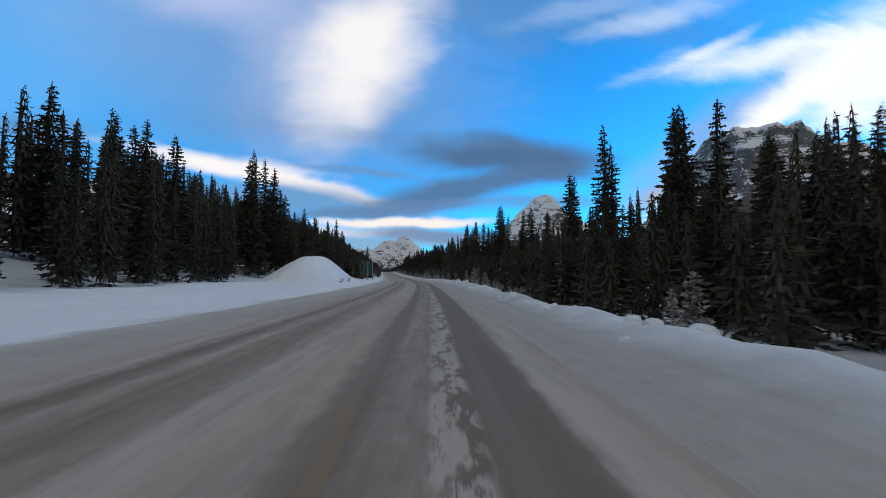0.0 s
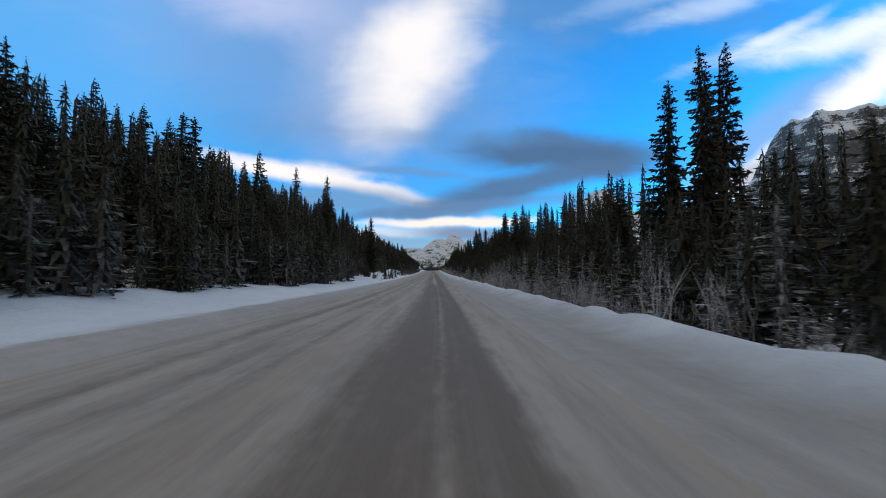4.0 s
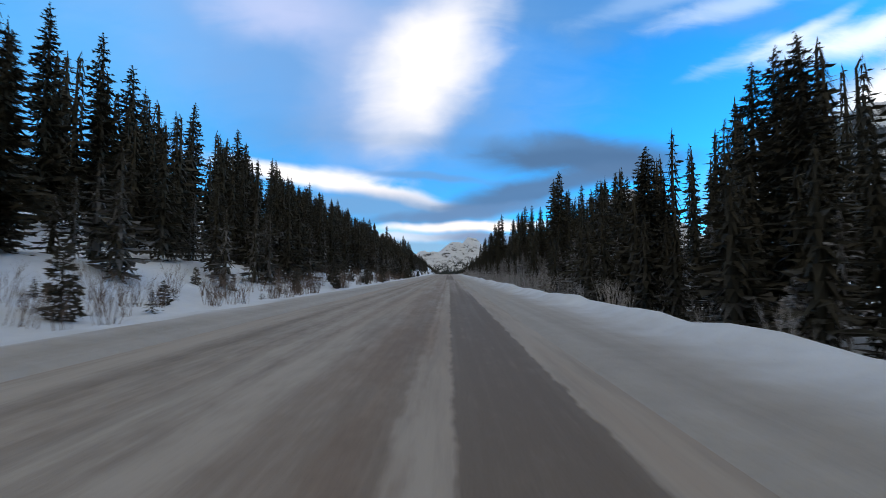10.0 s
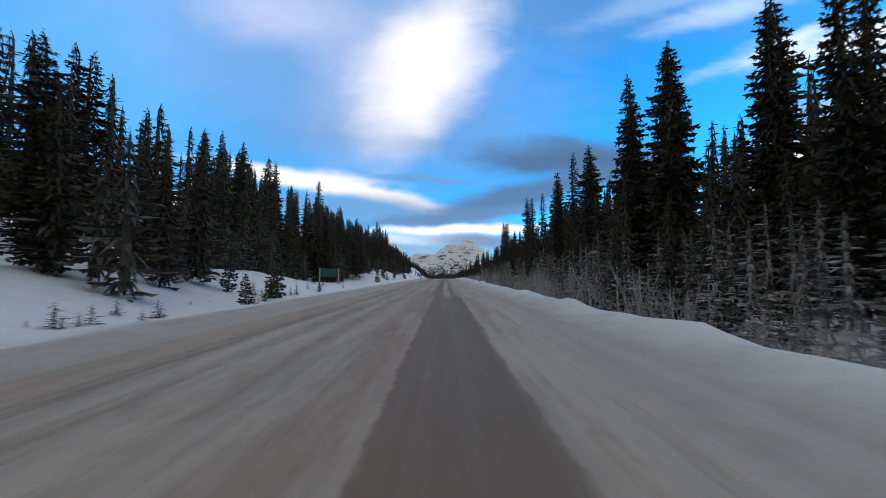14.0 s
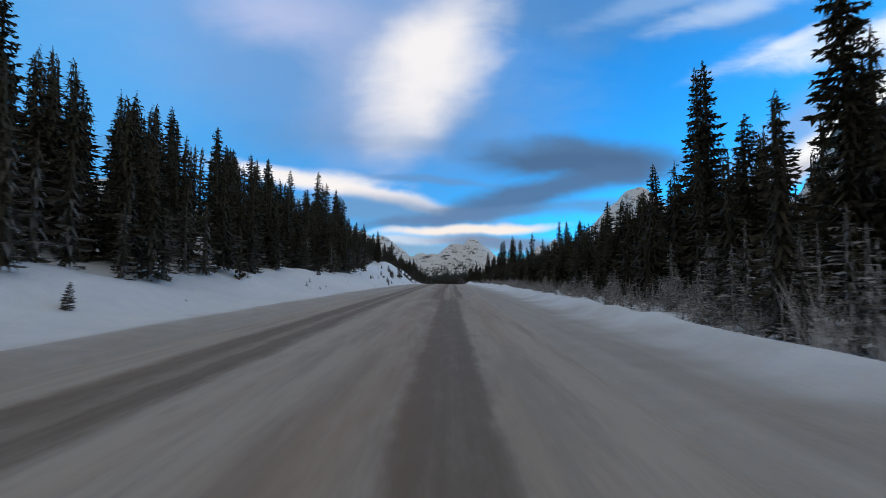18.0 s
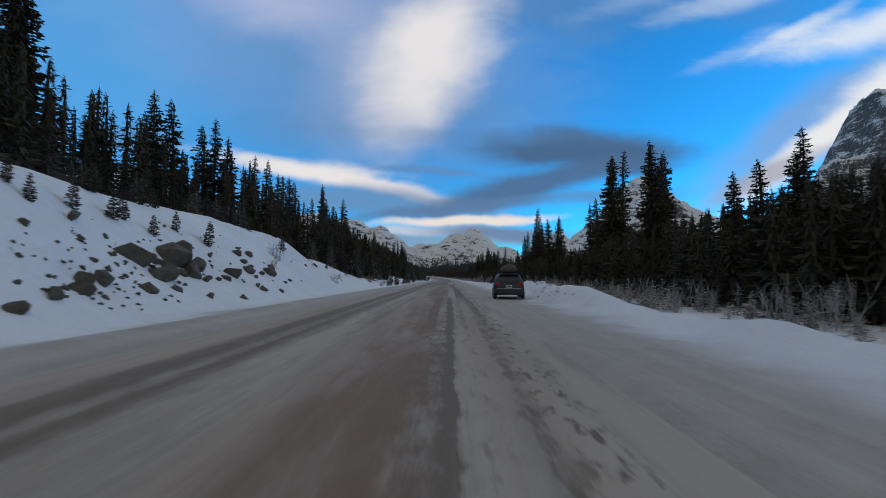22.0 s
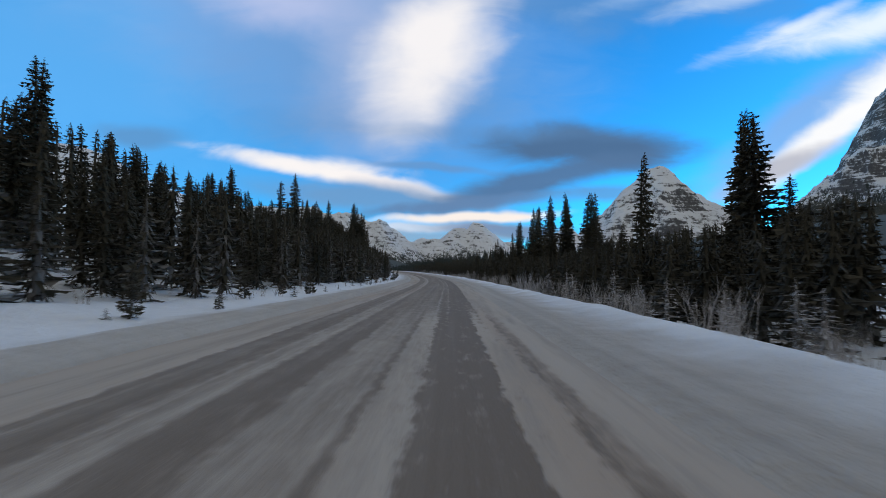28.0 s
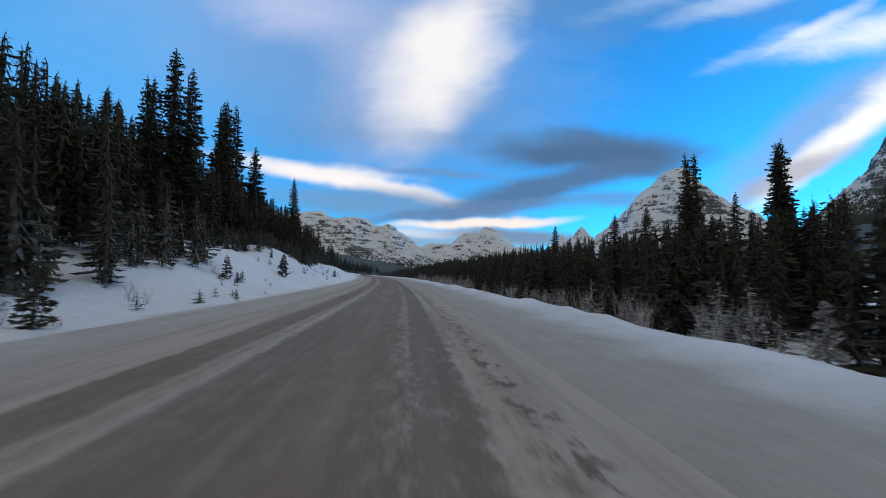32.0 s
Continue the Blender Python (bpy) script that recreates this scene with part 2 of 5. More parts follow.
def road_material():
    """Asphalt under drifted, salted and packed snow with bare wheel paths. UV: metres across and along."""
    m, n, p = material("snowy_asphalt")
    uv = n.add("ShaderNodeUVMap").outputs[0]
    s = n.add("ShaderNodeSeparateXYZ")
    n.put(s.inputs[0], uv)
    wander = n.noise(n.mapped(uv, scale=(0.0, 0.02, 1)), 1.0, 2.0)
    ragged = n.noise(n.mapped(uv, scale=(1.5, 0.9, 1)), 1.0, 6.0, 0.7)
    across = n.math("ADD", s.outputs[0], n.math("MULTIPLY_ADD", wander, 0.24, -0.12))
    across = n.math("ADD", across, n.math("MULTIPLY_ADD", ragged, 0.34, -0.17))
    notch = n.math("MULTIPLY", n.noise(n.mapped(uv, scale=(0.7, 2.6, 1)), 1.0, 4.0, 0.7), n.span(s.outputs[1], 790.0, 850.0))
    across = n.math("ADD", across, n.math("MULTIPLY", n.math("MULTIPLY_ADD", notch, 0.26, -0.13), n.span(s.outputs[1], 790.0, 850.0)))
    x = n.span(across, -6.4, 3.0, 0.0, 1.0, False)

    def at(metres):
        return (metres + 6.4) / 9.4

    along = s.outputs[1]
    # how bare the road is across its width, stretch by stretch: metres to the right and bareness, in turn
    far_lane = (-5.6, 0.0, -4.9, 0.2, -4.4, 0.6, -4.0, 0.2, -3.5, 0.5, -3.0, 0.2, -2.6, 0.45, -2.2, 0.2)
    packed_lane = (-5.4, 0.0, -4.9, 0.15, -4.55, 0.7, -4.15, 0.8, -4.0, 0.52, -3.8, 0.5, -3.65, 0.8, -3.35, 0.7, -3.0, 0.2)
    worn_lane = (-5.2, 0.0, -4.8, 0.5, -4.2, 0.80, -3.6, 0.75, -3.5, 0.15, -3.4, 0.45, -3.3, 0.15, -3.15, 0.6)
    bare_lane = (-4.45, 0.0, -4.2, 0.15, -4.1, 0.68, -3.3, 0.72, -3.15, 0.35, -3.05, 0.5, -2.95, 0.4, -2.75, 0.22, -2.6, 0.7)

    def stretch(*pairs):
        return n.ramp(x, [(at(pairs[i]), pairs[i + 1]) for i in range(0, len(pairs), 2)])

    start = stretch(-5.6, 0.0, -4.9, 0.3, -4.4, 0.8, -3.9, 0.35, -3.3, 0.7, -2.7, 0.45, -2.2, 0.2, -1.3, 0.25, -1.1, 0.72,
                    -0.8, 0.85, -0.6, 0.55, 0.0, 0.6, 0.3, 0.9, 0.95, 0.98, 1.2, 0.75, 1.42, 0.1)
    crumbs = n.noise(n.mapped(uv, scale=(2.2, 0.7, 1)), 1.0, 6.0, 0.75)
    lane = n.math("MULTIPLY", n.span(s.outputs[0], -0.10, 0.08), n.span(s.outputs[0], 0.52, 0.30))
    crumbs = n.math("MULTIPLY", n.math("MULTIPLY", n.span(crumbs, 0.46, 0.50), lane), n.span(along, 112.0, 96.0))
    start = n.mix(crumbs, start, (0.0, 0.0, 0.0, 1))
    # the stretches follow one another with a short change between them
    STRETCHES = [
        (90, 118, stretch(*far_lane, -1.4, 0.35, -1.0, 0.7, -0.6, 0.85, -0.1, 0.8, 0.0, 0.5, 0.12, 0.8, 0.7, 0.85, 0.9, 0.45, 1.2, 0.08)),
        (165, 200, stretch(*far_lane, -1.5, 0.5, -0.9, 0.75, -0.5, 0.45, -0.35, 0.1, 0.0, 0.12, 0.12, 0.75, 1.15, 0.85, 1.35, 0.3, 1.5, 0.05)),
        (238, 250, stretch(*far_lane, -1.0, 0.55, -0.5, 0.65, -0.42, 0.08, -0.25, 0.45, -0.2, 0.05, 0.0, 0.3, 0.1, 0.75, 1.3, 0.85, 1.45, 0.1, 1.52, 0.6, 1.6, 0.05)),
        (262, 285, stretch(*far_lane, -1.0, 0.5, -0.5, 0.6, -0.38, 0.1, -0.28, 0.4, -0.22, 0.08, 0.02, 0.1, 0.1, 0.82, 1.38, 0.86, 1.46, 0.05)),
        (325, 345, stretch(*far_lane, -1.6, 0.3, -0.9, 0.45, -0.6, 0.05, -0.45, 0.5, -0.35, 0.08, 0.0, 0.2, 0.1, 0.6, 0.6, 0.45, 0.8, 0.75, 1.15, 0.5, 1.3, 0.1)),
        (358, 372, stretch(*far_lane, -1.3, 0.3, -1.0, 0.15, -0.6, 0.12, -0.5, 0.7, -0.4, 0.1, -0.2, 0.1, -0.1, 0.5, 0.3, 0.35, 0.8, 0.55, 0.9, 0.1, 1.05, 0.6, 1.25, 0.1)),
        (382, 396, stretch(*far_lane, -1.8, 0.25, -1.0, 0.35, -0.72, 0.05, -0.58, 0.85, 0.9, 0.92, 1.02, 0.05, 1.15, 0.1, 1.25, 0.35, 1.5, 0.05)),
        (412, 428, stretch(*far_lane, -1.8, 0.3, -0.95, 0.35, -0.85, 0.05, -0.75, 0.15, -0.66, 0.85, 0.88, 0.9, 1.02, 0.05, 1.2, 0.1, 1.3, 0.3, 1.5, 0.05)),
        (444, 456, stretch(*far_lane, -1.4, 0.3, -1.0, 0.08, -0.8, 0.75, -0.2, 0.85, -0.1, 0.25, 0.3, 0.2, 0.4, 0.8, 0.6, 0.7, 0.9, 0.12)),
        (515, 545, stretch(*packed_lane, -1.6, 0.12, -0.6, 0.2, -0.4, 0.75, 0.4, 0.8, 0.55, 0.25, 1.0, 0.15)),
        (562, 578, stretch(*packed_lane, -1.3, 0.15, -1.0, 0.7, -0.45, 0.85, -0.3, 0.2, 0.0, 0.15, 0.2, 0.55, 0.4, 0.3, 0.5, 0.8, 0.9, 0.75, 1.0, 0.1)),
        (594, 606, stretch(*packed_lane, -1.6, 0.2, -0.75, 0.1, -0.64, 0.92, -0.12, 0.95, -0.02, 0.2, 0.25, 0.45, 0.62, 0.15, 0.72, 0.8, 1.08, 0.85, 1.16, 0.05)),
        (648, 660, stretch(*packed_lane, -2.0, 0.25, -1.0, 0.4, -0.5, 0.55, -0.1, 0.6, -0.04, 0.98, 0.05, 0.98, 0.12, 0.1, 0.7, 0.1, 0.8, 0.6, 1.1, 0.1)),
        (668, 678, stretch(*packed_lane, -2.2, 0.5, -2.0, 0.2, -0.75, 0.2, -0.65, 0.75, -0.42, 0.7, -0.35, 0.2, -0.12, 0.3, -0.06, 0.95, 0.14, 0.9, 0.2, 0.1, 0.45, 0.5, 0.6, 0.1, 1.1, 0.7, 1.25, 0.1)),
        (684, 696, stretch(*packed_lane, -1.6, 0.35, -1.0, 0.45, -0.3, 0.5, -0.1, 0.55, -0.02, 0.1, 0.42, 0.1, 0.5, 0.85, 1.0, 0.9, 1.1, 0.05)),
        (714, 724, stretch(*worn_lane, -2.4, 0.6, -1.6, 0.2, -0.9, 0.35, -0.6, 0.15, -0.4, 0.45, 0.0, 0.25, 0.1, 0.8, 0.75, 0.85, 0.85, 0.08)),
        (740, 752, stretch(*worn_lane, -1.0, 0.62, -0.85, 0.25, -0.7, 0.6, -0.5, 0.2, -0.3, 0.5, -0.1, 0.15, -0.05, 0.95, 0.02, 0.9, 0.08, 0.05, 0.6, 0.08, 0.72, 0.75, 1.1, 0.7, 1.25, 0.05)),
        (758, 770, stretch(*worn_lane, -1.5, 0.55, -0.9, 0.75, -0.2, 0.8, -0.1, 0.15, 0.3, 0.1, 0.4, 0.5, 0.6, 0.1)),
        (800, 822, stretch(*bare_lane, -1.9, 0.75, -1.8, 0.4, -1.05, 0.4, -0.95, 0.75, -0.85, 0.2, -0.42, 0.25, -0.32, 0.92, 0.6, 0.95, 0.66, 0.05, 1.1, 0.05, 1.2, 0.6, 1.4, 0.5, 1.5, 0.05)),
        (850, 865, stretch(*bare_lane, -1.8, 0.65, -0.6, 0.72, -0.5, 0.4, -0.4, 0.8, -0.16, 0.75, -0.1, 0.4, -0.02, 0.85, 0.9, 0.95, 0.98, 0.06, 1.3, 0.05)),
        (928, 945, stretch(*bare_lane, -1.8, 0.75, -0.9, 0.6, -0.35, 0.75, -0.22, 0.55, -0.02, 0.55, 0.06, 0.85, 0.6, 0.8, 0.72, 0.3, 0.95, 0.15, 1.1, 0.5, 1.3, 0.1)),
    ]
    bare = start
    for y0, y1, profile in STRETCHES:
        bare = n.mix(n.span(along, float(y0), float(y1)), bare, profile)
    bw = n.add("ShaderNodeRGBToBW")
    n.put(bw.inputs[0], bare)
    # broken crust along the wheel paths of the packed stretch, and frayed edges everywhere
    crust = n.noise(n.mapped(uv, scale=(5.5, 1.7, 1)), 1.0, 5.0, 0.72)
    crust = n.math("MULTIPLY_ADD", crust, 2.6, -1.3)
    band = n.math("MULTIPLY", n.span(s.outputs[0], -0.75, -0.3), n.span(s.outputs[0], 1.5, 1.0))
    band = n.math("MULTIPLY", band, n.math("MULTIPLY", n.span(along, 540.0, 590.0), n.span(along, 1010.0, 960.0)))
    crust = n.math("MULTIPLY", crust, n.math("MULTIPLY_ADD", band, 0.75, 0.12))
    streak = n.noise(n.mapped(uv, scale=(5.0, 0.05, 1)), 1.0, 5.0, 0.6)
    patch = n.noise(n.mapped(uv, scale=(1.1, 0.16, 1)), 1.0, 5.0, 0.65)
    grain = n.noise(n.mapped(uv, scale=(40, 25, 1)), 1.0, 3.0, 0.6)
    b = n.math("ADD", bw.outputs[0], n.math("MULTIPLY_ADD", streak, 0.5, -0.25))
    b = n.math("ADD", b, n.math("MULTIPLY_ADD", patch, 0.5, -0.25))
    b = n.math("ADD", b, n.math("MULTIPLY_ADD", n.noise(n.mapped(uv, scale=(3.2, 1.1, 1)), 1.0, 5.0, 0.7), 0.6, -0.30))
    b = n.math("ADD", b, crust)
    b = n.span(b, 0.12, 0.88)
    tint = n.noise(n.mapped(uv, scale=(0.7, 0.03, 1)), 1.0, 2.0)
    snow = n.mix(n.span(tint, 0.42, 0.72), (0.445, 0.398, 0.352, 1), (0.395, 0.325, 0.268, 1))
    snow = n.mix(n.span(n.noise(n.mapped(uv, scale=(1.6, 0.12, 1)), 1.0, 6.0, 0.7), 0.42, 0.66, 0.0, 0.75), snow, (0.31, 0.28, 0.25, 1))
    tar = n.mix(grain, (0.146, 0.117, 0.094, 1), (0.228, 0.188, 0.153, 1))
    salt = n.noise(n.mapped(uv, scale=(2.4, 0.035, 1)), 1.0, 4.0, 0.6)
    tar = n.mix(n.span(salt, 0.44, 0.68, 0.0, 0.35), tar, (0.275, 0.245, 0.215, 1))
    col = n.mix(b, snow, tar)
    # rusty grit thrown on the packed snow, and a broken line of crumbs
    grit = n.math("MULTIPLY", n.span(s.outputs[0], -2.2, -1.2), n.span(s.outputs[0], 0.0, -0.45))
    grit = n.math("MULTIPLY", grit, n.math("MULTIPLY", n.math("MULTIPLY", n.span(along, 190.0, 260.0), n.span(along, 540.0, 620.0, 0.55, 1.0)), n.math("MAXIMUM", n.span(along, 800.0, 740.0), n.span(along, 900.0, 945.0, 0.0, 0.6))))
    grit = n.math("MULTIPLY", grit, n.span(patch, 0.36, 0.62, 0.15, 0.75))
    col = n.mix(grit, col, (0.215, 0.145, 0.105, 1))
    dash = n.noise(n.mapped(uv, scale=(4.0, 1.5, 1)), 1.0, 4.0, 0.7)
    trail = n.span(n.math("ABSOLUTE", n.math("ADD", across, -1.22)), 0.45, 0.05)
    trail = n.math("MULTIPLY", trail, n.math("MULTIPLY", n.span(along, 560.0, 620.0), n.math("MAXIMUM", n.span(along, 800.0, 740.0), n.span(along, 905.0, 925.0))))
    col = n.mix(n.math("MULTIPLY", trail, n.span(dash, 0.52, 0.60)), col, (0.17, 0.14, 0.12, 1))
    # worn yellow paint of the divided centre line at the start
    y1 = n.math("ABSOLUTE", n.math("ADD", s.outputs[0], n.span(along, 0.0, 26.0, 0.75, 1.9)))
    y2 = n.math("ABSOLUTE", n.math("ADD", s.outputs[0], 2.95))
    line = n.span(n.math("MINIMUM", y1, y2), 0.11, 0.05)
    line = n.math("MULTIPLY", line, n.span(along, 55.0, 40.0))
    line = n.math("MULTIPLY", line, n.span(patch, 0.42, 0.68, 0.0, 0.2))
    col = n.mix(line, col, (0.46, 0.27, 0.07, 1))
    n.put(p.inputs["Base Color"], col)
    n.put(p.inputs["Roughness"], n.span(b, 0.0, 1.0, 0.80, 0.70))
    p.inputs["Specular IOR Level"].default_value = 0.12
    h = n.math("ADD", n.math("MULTIPLY", grain, 0.25), n.math("MULTIPLY", b, -0.75))
    bump(n, p, h, 0.6, 0.035)
    return m


def needle_material(name, dark, light, frost_top, frost, white=(0.36, 0.355, 0.37)):
    """Conifer needles; rime lies in patches, most of it near the ground."""
    m, n, p = material(name)
    v = object_space(n)
    geo = n.add("ShaderNodeNewGeometry")
    up = n.add("ShaderNodeAttribute")
    up.attribute_name = "rise"
    a = n.noise(v, 1.3, 3.0)
    c = n.add("ShaderNodeObjectInfo")
    col = n.mix(a, (*dark, 1), (*light, 1))
    col = n.mix(n.math("MULTIPLY", geo.outputs["Random Per Island"], 0.5), col, (light[0] * 1.25, light[1] * 0.95, light[2] * 0.6, 1))
    col = n.mix(n.math("MULTIPLY", c.outputs["Random"], 0.35), col, (*dark, 1))
    low = n.span(n.math("ADD", up.outputs["Fac"], n.math("MULTIPLY_ADD", a, 4.0, -2.0)), frost_top, frost_top * 0.3, 0.0, frost)
    rime = n.span(n.math("ADD", n.noise(v, 9.0, 4.0), n.math("MULTIPLY_ADD", geo.outputs["Random Per Island"], 0.7, -0.35)), 0.48, 0.66)
    col = n.mix(n.math("MULTIPLY", low, rime), col, (*white, 1))
    n.put(p.inputs["Base Color"], col)
    p.inputs["Roughness"].default_value = 0.7
    p.inputs["Specular IOR Level"].default_value = 0.2
    return m


def mountain_material():
    m, n, p = material("snowy_rock")
    v = object_space(n)
    geo = n.add("ShaderNodeNewGeometry")
    s = n.add("ShaderNodeSeparateXYZ")
    n.put(s.inputs[0], geo.outputs["Normal"])
    pz = n.add("ShaderNodeSeparateXYZ")
    n.put(pz.inputs[0], v)
    a = n.noise(v, 0.012, 6.0, 0.65)
    b = n.noise(v, 0.05, 5.0, 0.65)
    layers = n.noise(n.mapped(v, (0, 0, 0), (0.30, 0.16, 0), (0.004, 0.004, 0.075)), 1.0, 6.0, 0.68)
    rock = n.ramp(n.math("MULTIPLY_ADD", a, 0.5, n.math("MULTIPLY", b, 0.5)),
                  [(0.3, (0.055, 0.057, 0.066)), (0.5, (0.10, 0.10, 0.108)), (0.7, (0.17, 0.165, 0.165))])
    k = n.math("ADD", s.outputs[2], n.math("MULTIPLY_ADD", b, 0.8, -0.40))
    k = n.math("ADD", k, n.math("MULTIPLY_ADD", layers, 0.9, -0.45))
    k = n.math("ADD", k, n.math("MULTIPLY_ADD", a, 0.3, -0.15))
    col = n.mix(n.span(k, 0.40, 0.60), rock, (0.74, 0.76, 0.81, 1))
    # spruces thin out towards the tree line, which lies higher on the great mountain
    line = n.span(pz.outputs[0], 1700.0, 2400.0, 150.0, 520.0)
    wood = n.math("ADD", n.math("DIVIDE", n.math("SUBTRACT", line, pz.outputs[2]), 170.0), n.math("MULTIPLY_ADD", a, 3.0, -1.5))
    wood = n.math("ADD", wood, n.math("MULTIPLY_ADD", n.noise(n.mapped(v, (0, 0, 0), (0, 0, 0), (0.09, 0.09, 0.02)), 1.0, 3.0, 0.7), 3.0, -1.5))
    col = n.mix(n.span(wood, 0.0, 0.5), col, (0.030, 0.036, 0.032, 1))
    n.put(p.inputs["Base Color"], col)
    p.inputs["Roughness"].default_value = 0.85
    bump(n, p, n.math("ADD", b, n.math("MULTIPLY", layers, 0.6)), 0.9, 9.0)
    return m


SNOW = snow_material()
GROUND = ground_material()
ROAD = road_material()
NEEDLES = needle_material("spruce_needles", (0.040, 0.038, 0.030), (0.066, 0.063, 0.044), 3.0, 0.16)
DUSTED = needle_material("dusted_needles", (0.040, 0.038, 0.030), (0.070, 0.064, 0.044), 6.0, 0.26, (0.50, 0.50, 0.53))
FROSTED = needle_material("frosted_needles", (0.10, 0.097, 0.093), (0.17, 0.163, 0.155), 7.0, 0.9, (0.46, 0.45, 0.455))
RIMED = needle_material("rimed_needles", (0.15, 0.14, 0.13), (0.25, 0.235, 0.225), 12.0, 1.0, (0.50, 0.49, 0.495))
FAR_NEEDLES = plain("distant_needles", (0.034, 0.042, 0.034), 0.85, 0.0, 0.5, 0.15)
BARK = plain("spruce_bark", (0.10, 0.085, 0.075), 0.85, 0.0, 0.4, 3.0, 0.02)
TWIG = plain("bare_twigs", (0.16, 0.115, 0.09), 0.8, 0.0, 0.35, 2.0)
ROCK = plain("grey_rock", (0.105, 0.095, 0.078), 0.9, 0.0, 0.6, 3.5, 0.12)
MOUNTAIN = mountain_material()


# ================= mesh helpers =================
def mesh_object(name, verts, faces, mats, parent=None, label="", flat=True):
    me = bpy.data.meshes.new(name)
    me.from_pydata([tuple(map(float, v)) for v in verts], [], [tuple(map(int, q)) for q in faces])
    for mt in (mats if isinstance(mats, (list, tuple)) else [mats]):
        me.materials.append(mt)
    if not flat:
        me.polygons.foreach_set("use_smooth", [True] * len(me.polygons))
    me.update()
    ob = new(name, me)
    if parent is not None:
        ob.parent = parent
    if label:
        ob["label"] = label
    return ob


def part(name, bm, mat, parent=None, label="", smoothed=False):
    me = bpy.data.meshes.new(name)
    bmesh.ops.recalc_face_normals(bm, faces=bm.faces[:])
    bm.to_mesh(me)
    bm.free()
    me.materials.append(mat)
    if smoothed:
        me.polygons.foreach_set("use_smooth", [True] * len(me.polygons))
    ob = new(name, me)
    if parent is not None:
        ob.parent = parent
    if label:
        ob["label"] = label
    return ob


def box(x0, x1, y0, y1, z0, z1, bevel=0.0, bm=None):
    bm = bm or bmesh.new()
    r = bmesh.ops.create_cube(bm, size=1.0, matrix=Matrix.Translation(((x0 + x1) / 2, (y0 + y1) / 2, (z0 + z1) / 2))
                              @ Matrix.Diagonal((x1 - x0, y1 - y0, z1 - z0, 1)))
    if bevel:
        es = list({e for v in r["verts"] for e in v.link_edges})
        bmesh.ops.bevel(bm, geom=es, offset=bevel, segments=2, affect="EDGES", profile=0.7)
    return bm


def steps(v, a, b):
    q = np.clip((np.asarray(v, float) - a) / (b - a), 0, 1)
    return q * q * (3 - 2 * q)


def wave(x, y, seed=0):
    """Cheap smooth noise of about -1 to 1 on arrays."""
    s = np.zeros(np.broadcast(x, y).shape)
    r = np.random.RandomState(seed)
    for k in range(6):
        a, b, c = r.uniform(0, 6.28), r.uniform(0.6, 1.6), r.uniform(0, 6.28)
        s = s + np.sin(b * (x * math.cos(a) + y * math.sin(a)) + c)
    return s / 3.5


# ================= the land =================
BANK = [(-300, 0.35), (0, 0.35), (90, 0.4), (110, 0.7), (180, 0.7), (230, 1.3), (300, 1.9), (345, 2.1), (375, 2.2), (420, 1.5), (462, 1.6), (474, 0.2), (500, 0.2), (516, 1.9), (540, 2.4),
        (600, 2.0), (632, 3.6), (650, 4.4), (668, 5.4), (682, 5.7), (706, 5.0), (717, 3.7), (724, 2.2), (740, 1.6), (780, 2.0), (850, 0.6), (930, 0.5), (980, 1.2), (1010, 4.2), (1060, 4.5),
        (1150, 2.0), (6000, 1.0)]
CREST = [(-300, 5.0), (200, 5.0), (230, 5.7), (330, 5.7), (370, 5.1), (540, 5.1), (600, 6.8), (650, 6.6), (690, 6.4), (700, 7.0), (755, 7.2), (790, 6.2), (850, 5.6), (6000, 5.6)]
HUMP = [(-300, 0.28), (35, 0.30), (60, 0.50), (110, 0.50), (130, 0.32), (676, 0.32), (684, 0.85), (704, 0.85), (716, 0.5), (730, 0.34), (785, 0.28), (850, 0.14), (6000, 0.16)]
HILL = [(-300, 34), (100, 32), (120, 18), (6000, 18)]
FALL = [(-300, 1.2), (540, 1.2), (580, 0.5), (720, 0.4), (780, 0.8), (860, 1.3), (6000, 1.3)]


def table(t, y):
    return np.interp(y, [a for a, b in t], [b for a, b in t])


